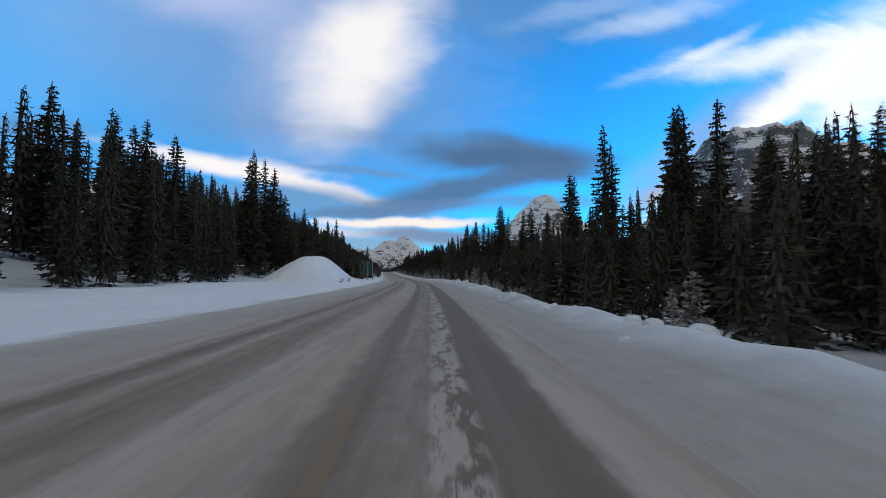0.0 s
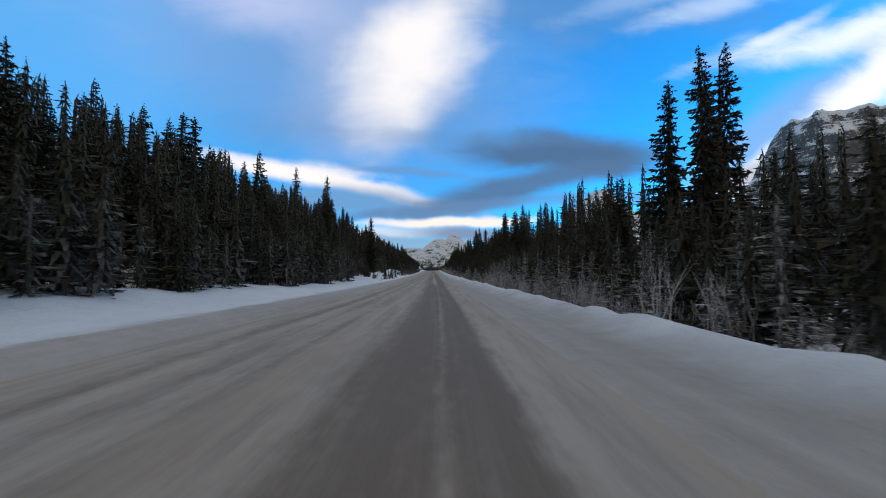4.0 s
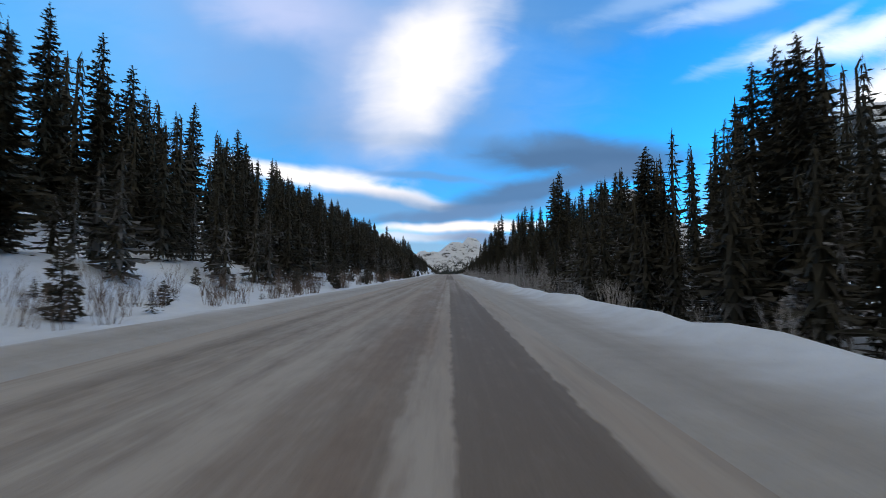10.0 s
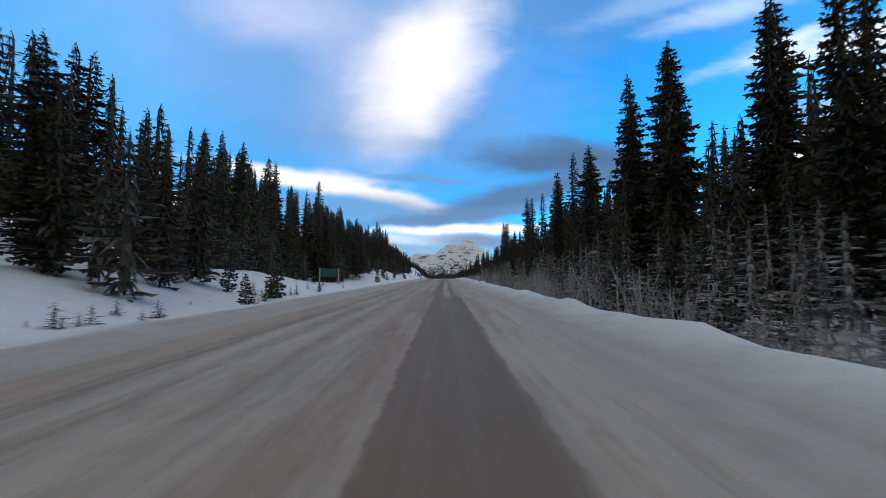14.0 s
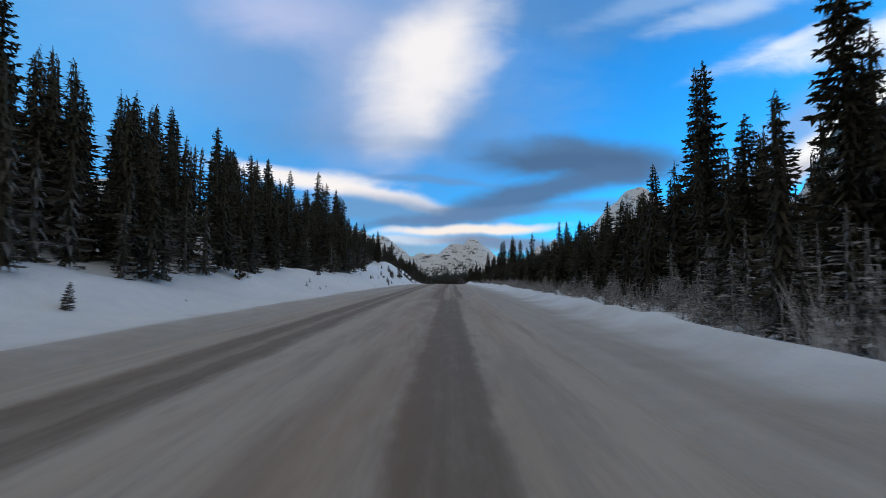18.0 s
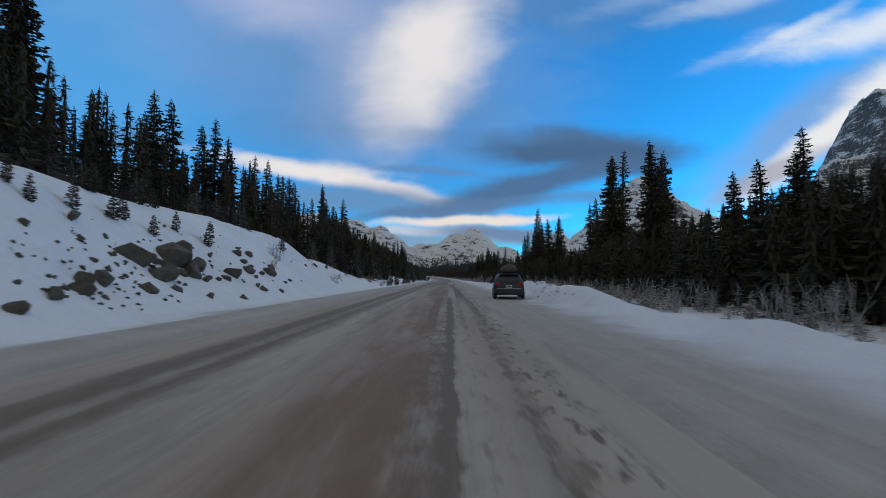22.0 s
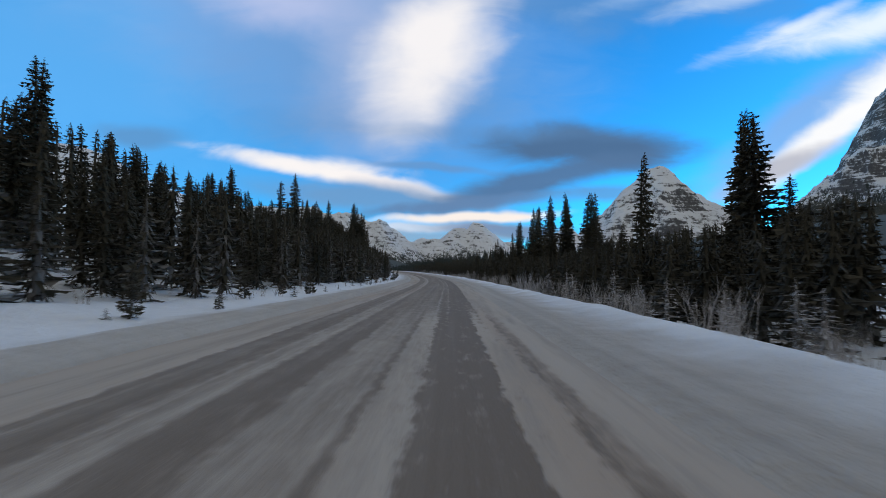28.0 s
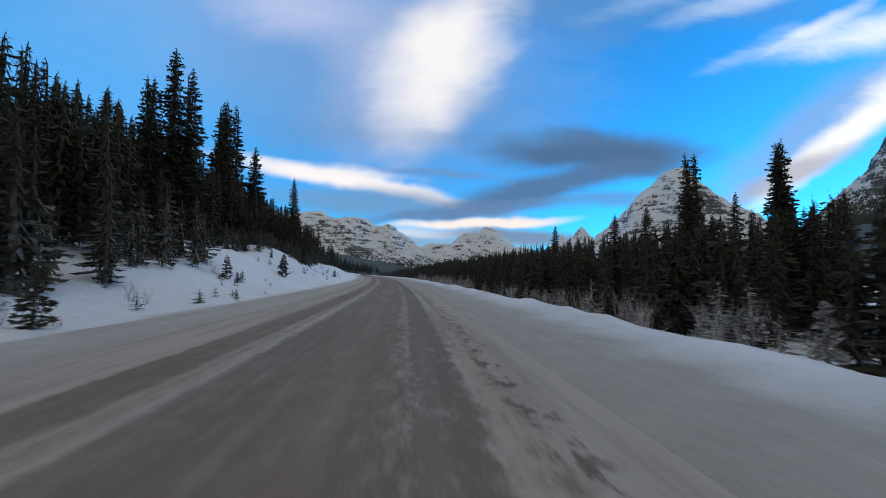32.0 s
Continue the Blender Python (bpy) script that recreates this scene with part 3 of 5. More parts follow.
def land(l, y):
    """Height over the road at l metres to the right of the lens's line, y along the road."""
    l, y = np.broadcast_arrays(np.asarray(l, float), np.asarray(y, float))
    bank = table(BANK, y)
    crest = table(CREST, y) + 0.25 * wave(y * 0.35, y * 0, 3)
    fall = table(FALL, y)
    lumps = wave(l * 1.9, y * 1.3, 5) * 0.05 + wave(l * 4.0, y * 3.1, 6) * 0.025
    z = np.zeros(l.shape)
    # right side
    tall = table(HUMP, y)
    hump = (tall + 0.10 * wave(y * 0.5, y * 0, 8)) * np.exp(-((l - crest) / np.where(l < crest, 0.55 + 0.22 * tall, 0.45 + 0.75 * tall)) ** 2)
    drop = -fall * steps(l, crest + 0.3, crest + 6) - 0.9 * steps(l, crest + 6, 40)
    z = np.where(l > 0, hump + drop, z)
    hill_r = 118 * steps(l, 260, 1100) * steps(y, 500, 1500)
    z = z + np.where(l > 0, hill_r, 0)
    # left side
    q = -l
    toe = 8.6 + 0.8 * wave(y * 0.12, y * 0, 9)
    low = 0.18 * np.exp(-((q - 7.2) / 0.8) ** 2)
    rise = bank * steps(q, toe, toe + 8.5) + 0.20 * np.clip(q - table(HILL, y), 0, 60) + 0.30 * np.clip(q - 78, 0, 200)
    rough = (0.12 + 0.10 * bank) * wave(l * 0.5, y * 0.42, 11) * steps(q, toe, toe + 4)
    z = np.where(l < 0, low + rise + rough, z)
    off = np.maximum(steps(l, 3.5, 5.0), steps(q, 7.0, 8.5))
    lumps = lumps * np.where(l < 0, 1.7, 1.0)
    return z + lumps * off * (1 + 1.5 * np.exp(-((l - crest) / 0.8) ** 2))


def height(x, y):
    return float(road_z(y) + land(x - road_x(y), y))


def at_road(l, y):
    x = float(road_x(y)) + l
    return x, y, height(x, y)


cols = np.concatenate([-np.array([4200, 2500, 1500, 900, 500, 280, 180, 120, 90, 70, 55, 45, 38, 32]), -np.arange(28, 18, -1.5),
                       -np.arange(18, 6.4, -0.6), [-6.1, -5.9, -4, -2, 0, 1.5, 2.1, 2.4], np.arange(2.9, 12.5, 0.4),
                       [13.5, 15, 17, 20, 24, 30, 38, 50, 70, 100, 150, 220, 300, 420, 600, 900, 1300, 2000, 3000, 4200]])
rows_y = np.concatenate([[-300, -200, -120, -80, -60], np.arange(-50, 1140, 1.6), np.arange(1140, 1400, 6), np.arange(1400, 2400, 40),
                         np.arange(2400, 5601, 200)])
LL, YY = np.meshgrid(cols, rows_y)
ZZ = road_z(YY) + land(LL, YY)
ZZ = ZZ - np.where((LL > -6.0) & (LL < 2.2), 0.12, 0.0)
XX = road_x(YY) + LL
nr, nc = LL.shape
idx = np.arange(nr * nc).reshape(nr, nc)
quads = np.stack([idx[:-1, :-1], idx[:-1, 1:], idx[1:, 1:], idx[1:, :-1]], -1).reshape(-1, 4)
ground = mesh_object("ground", np.stack([XX, YY, ZZ], -1).reshape(-1, 3), quads, [GROUND, FAR_NEEDLES], flat=False)
tagged(ground, "deep snow with a ploughed bank along the road", "ground", kind="structure")


def set_uv(ob, us, vs):
    layer = ob.data.uv_layers.new(name="metres")
    vi = np.zeros(len(ob.data.loops), dtype=np.int32)
    ob.data.loops.foreach_get("vertex_index", vi)
    layer.data.foreach_set("uv", np.stack([us.reshape(-1)[vi], vs.reshape(-1)[vi]], -1).astype(np.float32).reshape(-1))


set_uv(ground, LL, YY)
mid_l = (LL[:-1, :-1] + LL[:-1, 1:]) / 2
mid_y = YY[:-1, :-1]
ground.data.polygons.foreach_set("material_index", ((np.abs(mid_l) > 130) | (mid_y > 1500)).astype(np.int32).reshape(-1))

rc = np.array([-6.3, -5.6, -4.5, -3.2, -1.9, -0.8, 0.0, 0.8, 1.6, 2.35])
ry = np.concatenate([np.arange(-60, 1140, 3.0), np.arange(1140, 1500, 12)])
RL, RY = np.meshgrid(rc, ry)
RZ = road_z(RY) + 0.02 - 0.006 * np.abs(RL + 1.9) - 0.10 * np.maximum(steps(RL, 1.7, 2.35), steps(-RL, 5.7, 6.3))
ri = np.arange(RL.size).reshape(RL.shape)
road = mesh_object("road", np.stack([road_x(RY) + RL, RY, RZ], -1).reshape(-1, 3),
                   np.stack([ri[:-1, :-1], ri[:-1, 1:], ri[1:, 1:], ri[1:, :-1]], -1).reshape(-1, 4), ROAD, flat=False)
set_uv(road, RL, RY)
tagged(road, "two-lane asphalt highway streaked with packed snow", "road", kind="structure")


# ================= mountains =================
def mountain(name, label, x0, x1, y0, y1, peaks, seed, nx=150, ny=80, rough=0.34, scale=260.0, terrace=0.05):
    """Peaks: x, y, height, half width, half depth, flatness of the top."""
    X, Y = np.meshgrid(np.linspace(x0, x1, nx), np.linspace(y0, y1, ny))
    R1 = np.array([noise.ridged_multi_fractal(Vector((x / scale, y / scale, seed)), 0.85, 2.1, 7, 1.0, 2.0) for x, y in zip(X.flat, Y.flat)]).reshape(X.shape)
    R2 = np.array([noise.fractal(Vector((x / scale / 1.7, y / scale / 1.7, seed + 5.5)), 0.9, 2.0, 4) for x, y in zip(X.flat, Y.flat)]).reshape(X.shape)
    R1 = (R1 - R1.mean()) / (R1.std() * 3)
    Z = np.full(X.shape, -40.0)
    wx, wy = X + 0.16 * scale * R2, Y + 0.3 * scale * R2
    top = max(p[2] for p in peaks)
    for px, py, h, rx_, ry_, flat in peaks:
        d = np.sqrt(((wx - px) / rx_) ** 2 + ((wy - py) / ry_) ** 2)
        Z = np.maximum(Z, h * np.clip(1 - np.clip(d - flat, 0, 9) / (1.0 - flat * 0.5), -0.2, 1))
    hi = np.clip(Z / top, 0, 1)
    Z = Z + R1 * rough * top * 0.45 * np.clip(hi * 2.2, 0, 1) * np.clip(1.2 - hi, 0.38, 1)
    step = top * 0.10
    Z = Z + terrace * step * np.sin((Z + 0.22 * X + 0.5 * scale * R2) / step * 6.28) * np.clip(hi * 2, 0, 1)
    i = np.arange(X.size).reshape(X.shape)
    ob = mesh_object(name, np.stack([X, Y, Z], -1).reshape(-1, 3),
                     np.stack([i[:-1, :-1], i[:-1, 1:], i[1:, 1:], i[1:, :-1]], -1).reshape(-1, 4), MOUNTAIN, flat=False)
    return tagged(ob, label, "mountain")


mountain("mountain", "snow-covered layered rock peak at the valley's head", -500, 700, 4250, 4960,
         [(215, 4700, 392, 391, 400, 0.09), (60, 4690, 348, 430, 400, 0.12), (-180, 4680, 225, 460, 300, 0.05), (470, 4760, 235, 420, 300, 0.1)], 21, 190, 110, rough=0.15, scale=200.0)
mountain("mountain", "long low snowy range with a flat-topped crag", -2100, 60, 4050, 4960,
         [(-640, 4500, 378, 465, 330, 0.344), (-950, 4480, 428, 560, 400, 0.5), (-1250, 4450, 475, 640, 420, 0.4), (-200, 4650, 245, 480, 300, 0.2), (-1700, 4500, 540, 600, 420, 0.1)],
         33, 200, 100, rough=0.17, terrace=0.10)
mountain("mountain", "domed snowy peak with dark rock bands", 800, 2500, 3900, 4960,
         [(1554, 4500, 772, 690, 700, 0.13), (1770, 4540, 625, 1000, 700, 0.05), (1200, 4560, 400, 500, 500, 0.1)], 47, 200, 120, rough=0.22, scale=330.0, terrace=0.05)
mountain("mountain", "small jagged snowy peak beyond the valley", 520, 1350, 4350, 4960,
         [(905, 4650, 400, 330, 300, 0.0), (760, 4700, 330, 300, 260, 0.0), (1080, 4700, 330, 300, 260, 0.0)], 58, 90, 50, rough=0.26)
mountain("mountain", "massive dark cliff-faced mountain with snow ledges", 1500, 5000, 3000, 4960,
         [(3420, 4050, 1270, 755, 900, 0.543), (2740, 4000, 760, 820, 700, 0.1), (3900, 4100, 1230, 820, 900, 0.4), (4300, 4100, 1240, 1100, 900, 0.3)],
         64, 270, 150, rough=0.30, scale=330.0, terrace=0.06)
mountain("mountain", "brown and snowy mountainside above the forest", -2300, -650, 1900, 3100,
         [(-1350, 2500, 430, 800, 700, 0.1), (-1050, 2350, 330, 500, 500, 0.05)], 71, 90, 60)


# ================= conifers =================
def crown_arrays(seed, H, R, whorls, per, clumps, start=0.06, thin=0.0, slim=1.0, body=1.0, leaf=0.15, bushy=True):
    """Verts and triangles of a spruce crown, H tall and R wide at its skirt: feathered boughs round a dense ragged body."""
    r = random.Random(seed)
    V, F = [], []

    def blade(a, b, c):
        k = len(V)
        V.extend([tuple(a), tuple(b), tuple(c)])
        F.append((k, k + 1, k + 2))

    def profile(f):
        p = (1 - f) ** 0.60 * (0.90 + 0.10 * math.sin(f * 23 + seed)) * 0.86 + 0.015
        return p * (0.65 + f * 3) if f < 0.12 else p

    up = Vector((0, 0, 1))
    lean = Vector((r.uniform(-0.02, 0.02), r.uniform(-0.02, 0.02), 0))
    gap_a, gap_z = r.uniform(0, 6.28), r.uniform(0.3, 0.7)
    dz = H * (1 - start) / whorls
    for i in range(whorls):
        f = i / (whorls - 1)
        z = H * (start + (1 - start) * (f ** 0.92))
        prof = profile(f)
        n = max(5, int(per * (0.65 + 0.35 * (1 - f))))
        a0 = r.uniform(0, 6.28)
        for j in range(n):
            if r.random() < thin:
                continue
            a = a0 + 6.283 * j / n + r.uniform(-0.3, 0.3)
            L = R * prof * r.uniform(0.68, 1.16)
            if abs(math.sin((a - gap_a) / 2)) < 0.25 and abs(f - gap_z) < 0.12:
                L *= 0.5
            d = Vector((math.cos(a), math.sin(a), 0))
            side = Vector((-d.y, d.x, 0))
            drop = r.uniform(0.0, 0.42) * (1 - 0.9 * f)
            foot = Vector((0, 0, z + r.uniform(-0.5, 0.5) * dz)) + lean * z

            def spine(g):
                return foot + d * (L * g) + up * (drop * L * (0.6 * g ** 4 - g * g + 0.32 * f * g))

            # the bough: a narrow tilted leaf, feathered by twigs
            tilt = r.uniform(-1.0, 1.0)
            wide = (side * math.cos(tilt) + up * math.sin(tilt)) * (L * r.uniform(0.55, 1.0) * leaf * slim + 0.02)
            k = len(V)
            V.extend([tuple(spine(0.08)), tuple(spine(0.55) + wide), tuple(spine(1.0)), tuple(spine(0.5) - wide)])
            F.extend([(k, k + 1, k + 2), (k, k + 2, k + 3)])
            gap = 0.75 / max(clumps, 1)
            for c in range(clumps):
                for sign in (-1, 1):
                    g = 0.25 + gap * (c + r.uniform(0.1, 0.9))
                    root = spine(min(g, 0.96))
                    turn = sign * (r.uniform(0.1, 0.9) if r.random() < 0.3 else r.uniform(1.0, 2.0))
                    off_ = side * math.sin(turn) - up * math.cos(turn)
                    w = L * gap * r.uniform(0.32, 0.60) * slim + 0.012
                    ln = (0.42 * L * (1.15 - g) + 0.08 + 0.12 * dz) * r.uniform(0.5, 1.25)
                    blade(root - d * w, root + d * w, root + off_ * ln + d * (ln * r.uniform(0.2, 0.9)))
            # bushy tip
            for c in range(2 if bushy else 0):
                root, fan = spine(r.uniform(0.70, 0.92)), r.uniform(-1.0, 1.0)
                ln = 0.20 * L + 0.10
                blade(root - up * ln * 0.34, root + up * ln * 0.34, root + (d * math.cos(fan) + side * math.sin(fan)) * ln + up * (ln * r.uniform(-0.3, 0.5)))
        # ragged shingles of the body
        m = n + 2 if body > 0 else 0
        for j in range(m):
            if r.random() < thin * 0.8:
                continue
            a = a0 + 6.283 * (j + r.uniform(-0.3, 0.3)) / m
            q = 0.26 * R * profile(min(1.0, f + 1.1 / whorls)) * body
            hi = min(z + dz * 1.1, H)
            w = 3.9 / m
            tip = R * prof * body * r.uniform(0.40, 0.82)
            blade(lean * z + Vector((math.cos(a - w) * q, math.sin(a - w) * q, hi)),
                  lean * z + Vector((math.cos(a + w) * q, math.sin(a + w) * q, hi)),
                  lean * z + Vector((math.cos(a) * tip, math.sin(a) * tip, z - dz * r.uniform(0.0, 0.6) - 0.08 * tip * (1 - f))))
    # leader
    for j in range(3):
        a = j * 2.1
        blade((math.cos(a) * 0.03 * R, math.sin(a) * 0.03 * R, H * 0.95), (math.cos(a + 2.1) * 0.03 * R, math.sin(a + 2.1) * 0.03 * R, H * 0.95),
              (lean.x * H, lean.y * H, H * 1.01))
    # dense inner foliage
    if body < 0.6:
        return np.array(V), np.array(F)
    k = len(V)
    for i, zf in enumerate((start + 0.02, 0.30, 0.65, 0.95)):
        for j in range(6):
            a = j * 1.047 + i * 0.5
            q = 0.16 * R * profile(zf) * (0.8 if body > 0.9 else body * body) * r.uniform(0.7, 1.3)
            V.append((math.cos(a) * q, math.sin(a) * q, zf * H))
    for i in range(3):
        for j in range(6):
            a, b = k + i * 6 + j, k + i * 6 + (j + 1) % 6
            F.extend([(a, b, b + 6), (a, b + 6, a + 6)])
    return np.array(V), np.array(F)


def rise(me, values):
    """Keeps each point's height over the foot of its tree."""
    me.attributes.new("rise", "FLOAT", "POINT").data.foreach_set("value", np.asarray(values, dtype=np.float32))


def trunk_arrays(H, r0, sides=6):
    V, F = [], []
    for i, f in enumerate((-0.03, 0.15, 0.5, 0.97)):
        for j in range(sides):
            a = 6.283 * j / sides
            q = r0 * (1 - f * 0.95)
            V.append((math.cos(a) * q, math.sin(a) * q, f * H))
    for i in range(3):
        for j in range(sides):
            a, b = i * sides + j, i * sides + (j + 1) % sides
            F.append((a, b, b + sides, a + sides))
    return V, F


def tree(kind, label, seed, H, R, whorls, per, clumps, mat, group, **more):
    base = tagged(new(kind), label, "tree", group)
    tv, tf = trunk_arrays(H, H * 0.0095 + 0.02)
    mesh_object("trunk", tv, tf, BARK, base, "rough grey-brown bark", flat=False)
    cv, cf = crown_arrays(seed, H, R, whorls, per, clumps, **more)
    rise(mesh_object("crown", cv, cf, mat, base).data, cv[:, 2])
    return base


# (seed, height, skirt, whorls, branches, clumps, start, thinning)
SPRUCES = [(1, 18.0, 3.2, 38, 10, 4, 0.04, 0.03), (2, 18.0, 2.7, 40, 10, 4, 0.05, 0.05), (3, 18.0, 3.5, 36, 11, 4, 0.03, 0.06),
           (4, 18.0, 2.6, 38, 10, 4, 0.06, 0.14), (5, 18.0, 3.0, 38, 10, 4, 0.04, 0.03), (6, 18.0, 2.3, 38, 9, 4, 0.08, 0.26),
           (7, 18.0, 3.3, 36, 11, 4, 0.04, 0.04), (8, 18.0, 2.8, 38, 10, 4, 0.10, 0.18)]
protos = [tree("spruce_tree", "tall narrow dark green spruce with ragged drooping branches in snow", s, H, R, w, p_, c, NEEDLES,
               "roadside spruces", start=st, thin=th) for s, H, R, w, p_, c, st, th in SPRUCES]
used = [False] * len(protos)
rng = random.Random(5)


def stand(l, y, tall, sway=1.0):
    """One spruce with its foot at l, y."""
    k = rng.randrange(len(protos))
    x, y, z = at_road(l, y)
    s = tall / 18.0
    w = s ** 0.75 * rng.uniform(0.88, 1.12)
    m = pose(x, y, z - 0.15, rng.uniform(-1.5, 1.5) * sway, rng.uniform(-1.5, 1.5) * sway, rng.uniform(0, 360))
    if used[k]:
        ob = copy_thing(protos[k], m)
    else:
        ob, used[k] = protos[k], True
        ob.matrix_basis = m
    ob.scale = (w, w, s)
    return ob


# metres along the road, metres to the right, height of the top over the road
LEFT_SPRUCES_A = [(90, -43.3, 26.5), (101, -23.1, 15.3), (102, -33.3, 26.9), (106, -35.1, 26.4), (115, -34.8, 28.3), (134,
    -37.5, 24.8), (138, -39.0, 25.9), (179, -42.3, 25.5), (188, -41.7, 25.5), (188, -34.0, 23.7), (190, -39.1, 24.0), (201,
    -58.7, 31.6), (204, -31.1, 23.0), (242, -35.1, 28.2), (245, -28.8, 23.5), (287, -37.3, 28.1), (292, -36.4, 27.3), (308,
    -33.6, 24.2), (317, -37.2, 27.5), (330, -33.2, 22.1)]
LEFT_SPRUCES_B = [(331, -38.5, 24.1), (383, -36.9, 23.9), (390, -48.8, 33.9), (399, -35.8, 24.8), (424, -33.7, 22.3), (446,
    -34.8, 22.0), (451, -36.8, 23.9), (458, -39.0, 25.7), (467, -35.6, 24.0), (493, -34.6, 23.6), (496, -32.8, 21.1), (517,
    -35.7, 25.3), (535, -30.5, 24.3), (569, -31.9, 21.6), (612, -35.4, 24.6), (627, -36.1, 24.2), (627, -33.0, 23.4), (643,
    -41.5, 27.5), (668, -35.3, 30.4), (676, -35.0, 28.9)]
LEFT_SPRUCES_C = [(699, -36.4, 29.4), (702, -38.1, 31.0), (708, -47.9, 29.9), (726, -38.4, 26.5), (750, -41.1, 25.4), (751,
    -37.1, 24.7), (768, -36.1, 24.1), (808, -42.2, 26.2), (808, -53.0, 33.6), (808, -38.9, 29.3), (812, -40.5, 31.2), (813,
    -35.9, 22.5), (814, -53.5, 34.6), (815, -36.8, 22.9), (866, -31.9, 22.0), (889, -34.9, 16.3), (893, -45.9, 25.8), (936,
    -29.4, 21.6), (940, -43.7, 23.8), (950, -64.5, 27.5)]
LEFT_SPRUCES_D = [(950, -33.3, 19.4), (952, -36.7, 22.9), (962, -30.2, 19.6), (966, -58.3, 27.9), (1008, -23.7, 25.2), (1011,
    -23.3, 23.9), (1014, -21.3, 21.4), (1018, -21.9, 23.0), (1023, -34.5, 28.5), (1034, -25.8, 28.0), (1035, -23.0, 21.7),
    (1054, -20.0, 20.6)]
LEFT_SPRUCES_X = [(45, -42.0, 18.0), (52, -44.0, 20.0), (62, -45.0, 24.5), (72, -44.0, 25.0), (80, -45.0, 25.0), (160, -35.0, 18.5), (165, -36.0, 18.0),
    (170, -36.0, 18.0), (237, -15.5, 15.0), (253, -32.0, 22.2), (260, -32.0, 23.1), (256, -32.0, 21.0), (263, -32.0, 23.6), (245, -28.0, 21.3),
    (244, -28.0, 19.4), (374, -33.0, 24.0), (368, -33.0, 20.0), (377, -33.0, 22.7), (370, -33.0, 20.5), (391, -34.0, 23.3), (419, -28.0, 19.5)]
LEFT_SPRUCES_Y = [(563, -32.0, 21.5), (605, -30.0, 19.0), (602, -28.0, 18.0), (608, -31.0, 20.0), (664, -33.0, 26.0), (668, -30.0, 24.0),
    (660, -33.0, 24.0), (655, -34.0, 23.0), (727, -33.0, 24.0), (724, -33.0, 22.0), (733, -34.0, 23.0), (933, -30.0, 15.5), (988, -27.0, 16.5),
    (990, -27.0, 15.5), (994, -28.0, 16.0), (998, -29.0, 17.7)]
LEFT_SPRUCES = [LEFT_SPRUCES_X, LEFT_SPRUCES_Y, LEFT_SPRUCES_A, LEFT_SPRUCES_B, LEFT_SPRUCES_C, LEFT_SPRUCES_D]
# metres along the road, metres to the right, height of the top over the road
RIGHT_SPRUCES_A = [(50, 33.2, 21.8), (74, 23.9, 17.7), (100, 27.6, 14.5), (101, 17.7, 16.3), (101, 24.3, 16.4), (157, 21.9,
    19.3), (160, 19.2, 17.9), (161, 23.5, 19.3), (184, 22.3, 13.4), (190, 27.4, 15.8), (215, 22.4, 15.6), (272, 13.4, 14.4),
    (293, 11.7, 11.4), (307, 13.7, 11.0), (322, 15.1, 12.2), (358, 17.5, 12.5), (360, 13.8, 14.1), (375, 17.9, 14.1), (385,
    12.8, 12.1), (387, 19.0, 18.2)]
RIGHT_SPRUCES_B = [(426, 23.5, 18.5), (426, 19.4, 16.6), (437, 18.7, 16.6), (442, 18.9, 16.9), (450, 14.6, 16.5), (454, 15.6,
    17.9), (454, 13.0, 14.2), (475, 13.2, 13.3), (501, 18.6, 17.3), (509, 18.0, 16.6), (516, 16.6, 16.7), (580, 20.9, 19.2),
    (598, 25.2, 15.2), (650, 25.2, 14.6), (700, 43.1, 20.5), (714, 22.8, 16.4), (717, 18.9, 15.7), (717, 24.3, 17.5), (720,
    26.4, 17.0), (722, 20.6, 16.9)]
RIGHT_SPRUCES_C = [(736, 33.5, 21.3), (755, 17.2, 15.1), (755, 29.1, 17.1), (772, 21.5, 13.9), (781, 19.0, 12.0), (785, 20.3,
    13.4), (876, 21.6, 13.7), (924, 26.2, 15.4), (931, 23.7, 15.6), (936, 25.6, 17.3), (940, 19.6, 14.7), (945, 21.4, 15.5),
    (987, 30.3, 12.0), (1015, 33.4, 15.2), (1018, 34.1, 11.2), (1020, 46.5, 17.9), (1040, 36.1, 11.3)]
RIGHT_SPRUCES_X = [(138, 21.0, 16.7), (129, 21.0, 14.6), (127, 22.0, 13.8), (122, 21.0, 12.2), (121, 22.0, 12.8), (133, 23.0, 15.0), (452, 22.5, 20.1), (455, 24.9, 22.4), (448, 25.5, 22.0), (28, 25.0, 11.0), (32, 25.0, 12.0), (46, 26.0, 19.0), (53, 20.7, 19.3), (55, 22.6, 17.5), (86, 23.0, 13.5), (303, 17.0, 17.5),
    (300, 17.5, 18.3), (297, 16.0, 16.0), (292, 17.0, 15.5), (289, 18.0, 16.5), (306, 17.0, 16.0), (308, 15.5, 15.0), (311, 15.0, 12.0),
    (320, 15.0, 11.8), (416, 17.0, 14.0), (413, 18.0, 12.0), (238, 17.0, 16.0), (243, 18.0, 17.0), (233, 19.0, 16.0), (226, 18.0, 15.0),
    (218, 18.5, 15.5), (248, 16.5, 13.5), (470, 15.5, 15.0), (780, 25.0, 16.0)]
RIGHT_SPRUCES = [RIGHT_SPRUCES_X, RIGHT_SPRUCES_A, RIGHT_SPRUCES_B, RIGHT_SPRUCES_C]

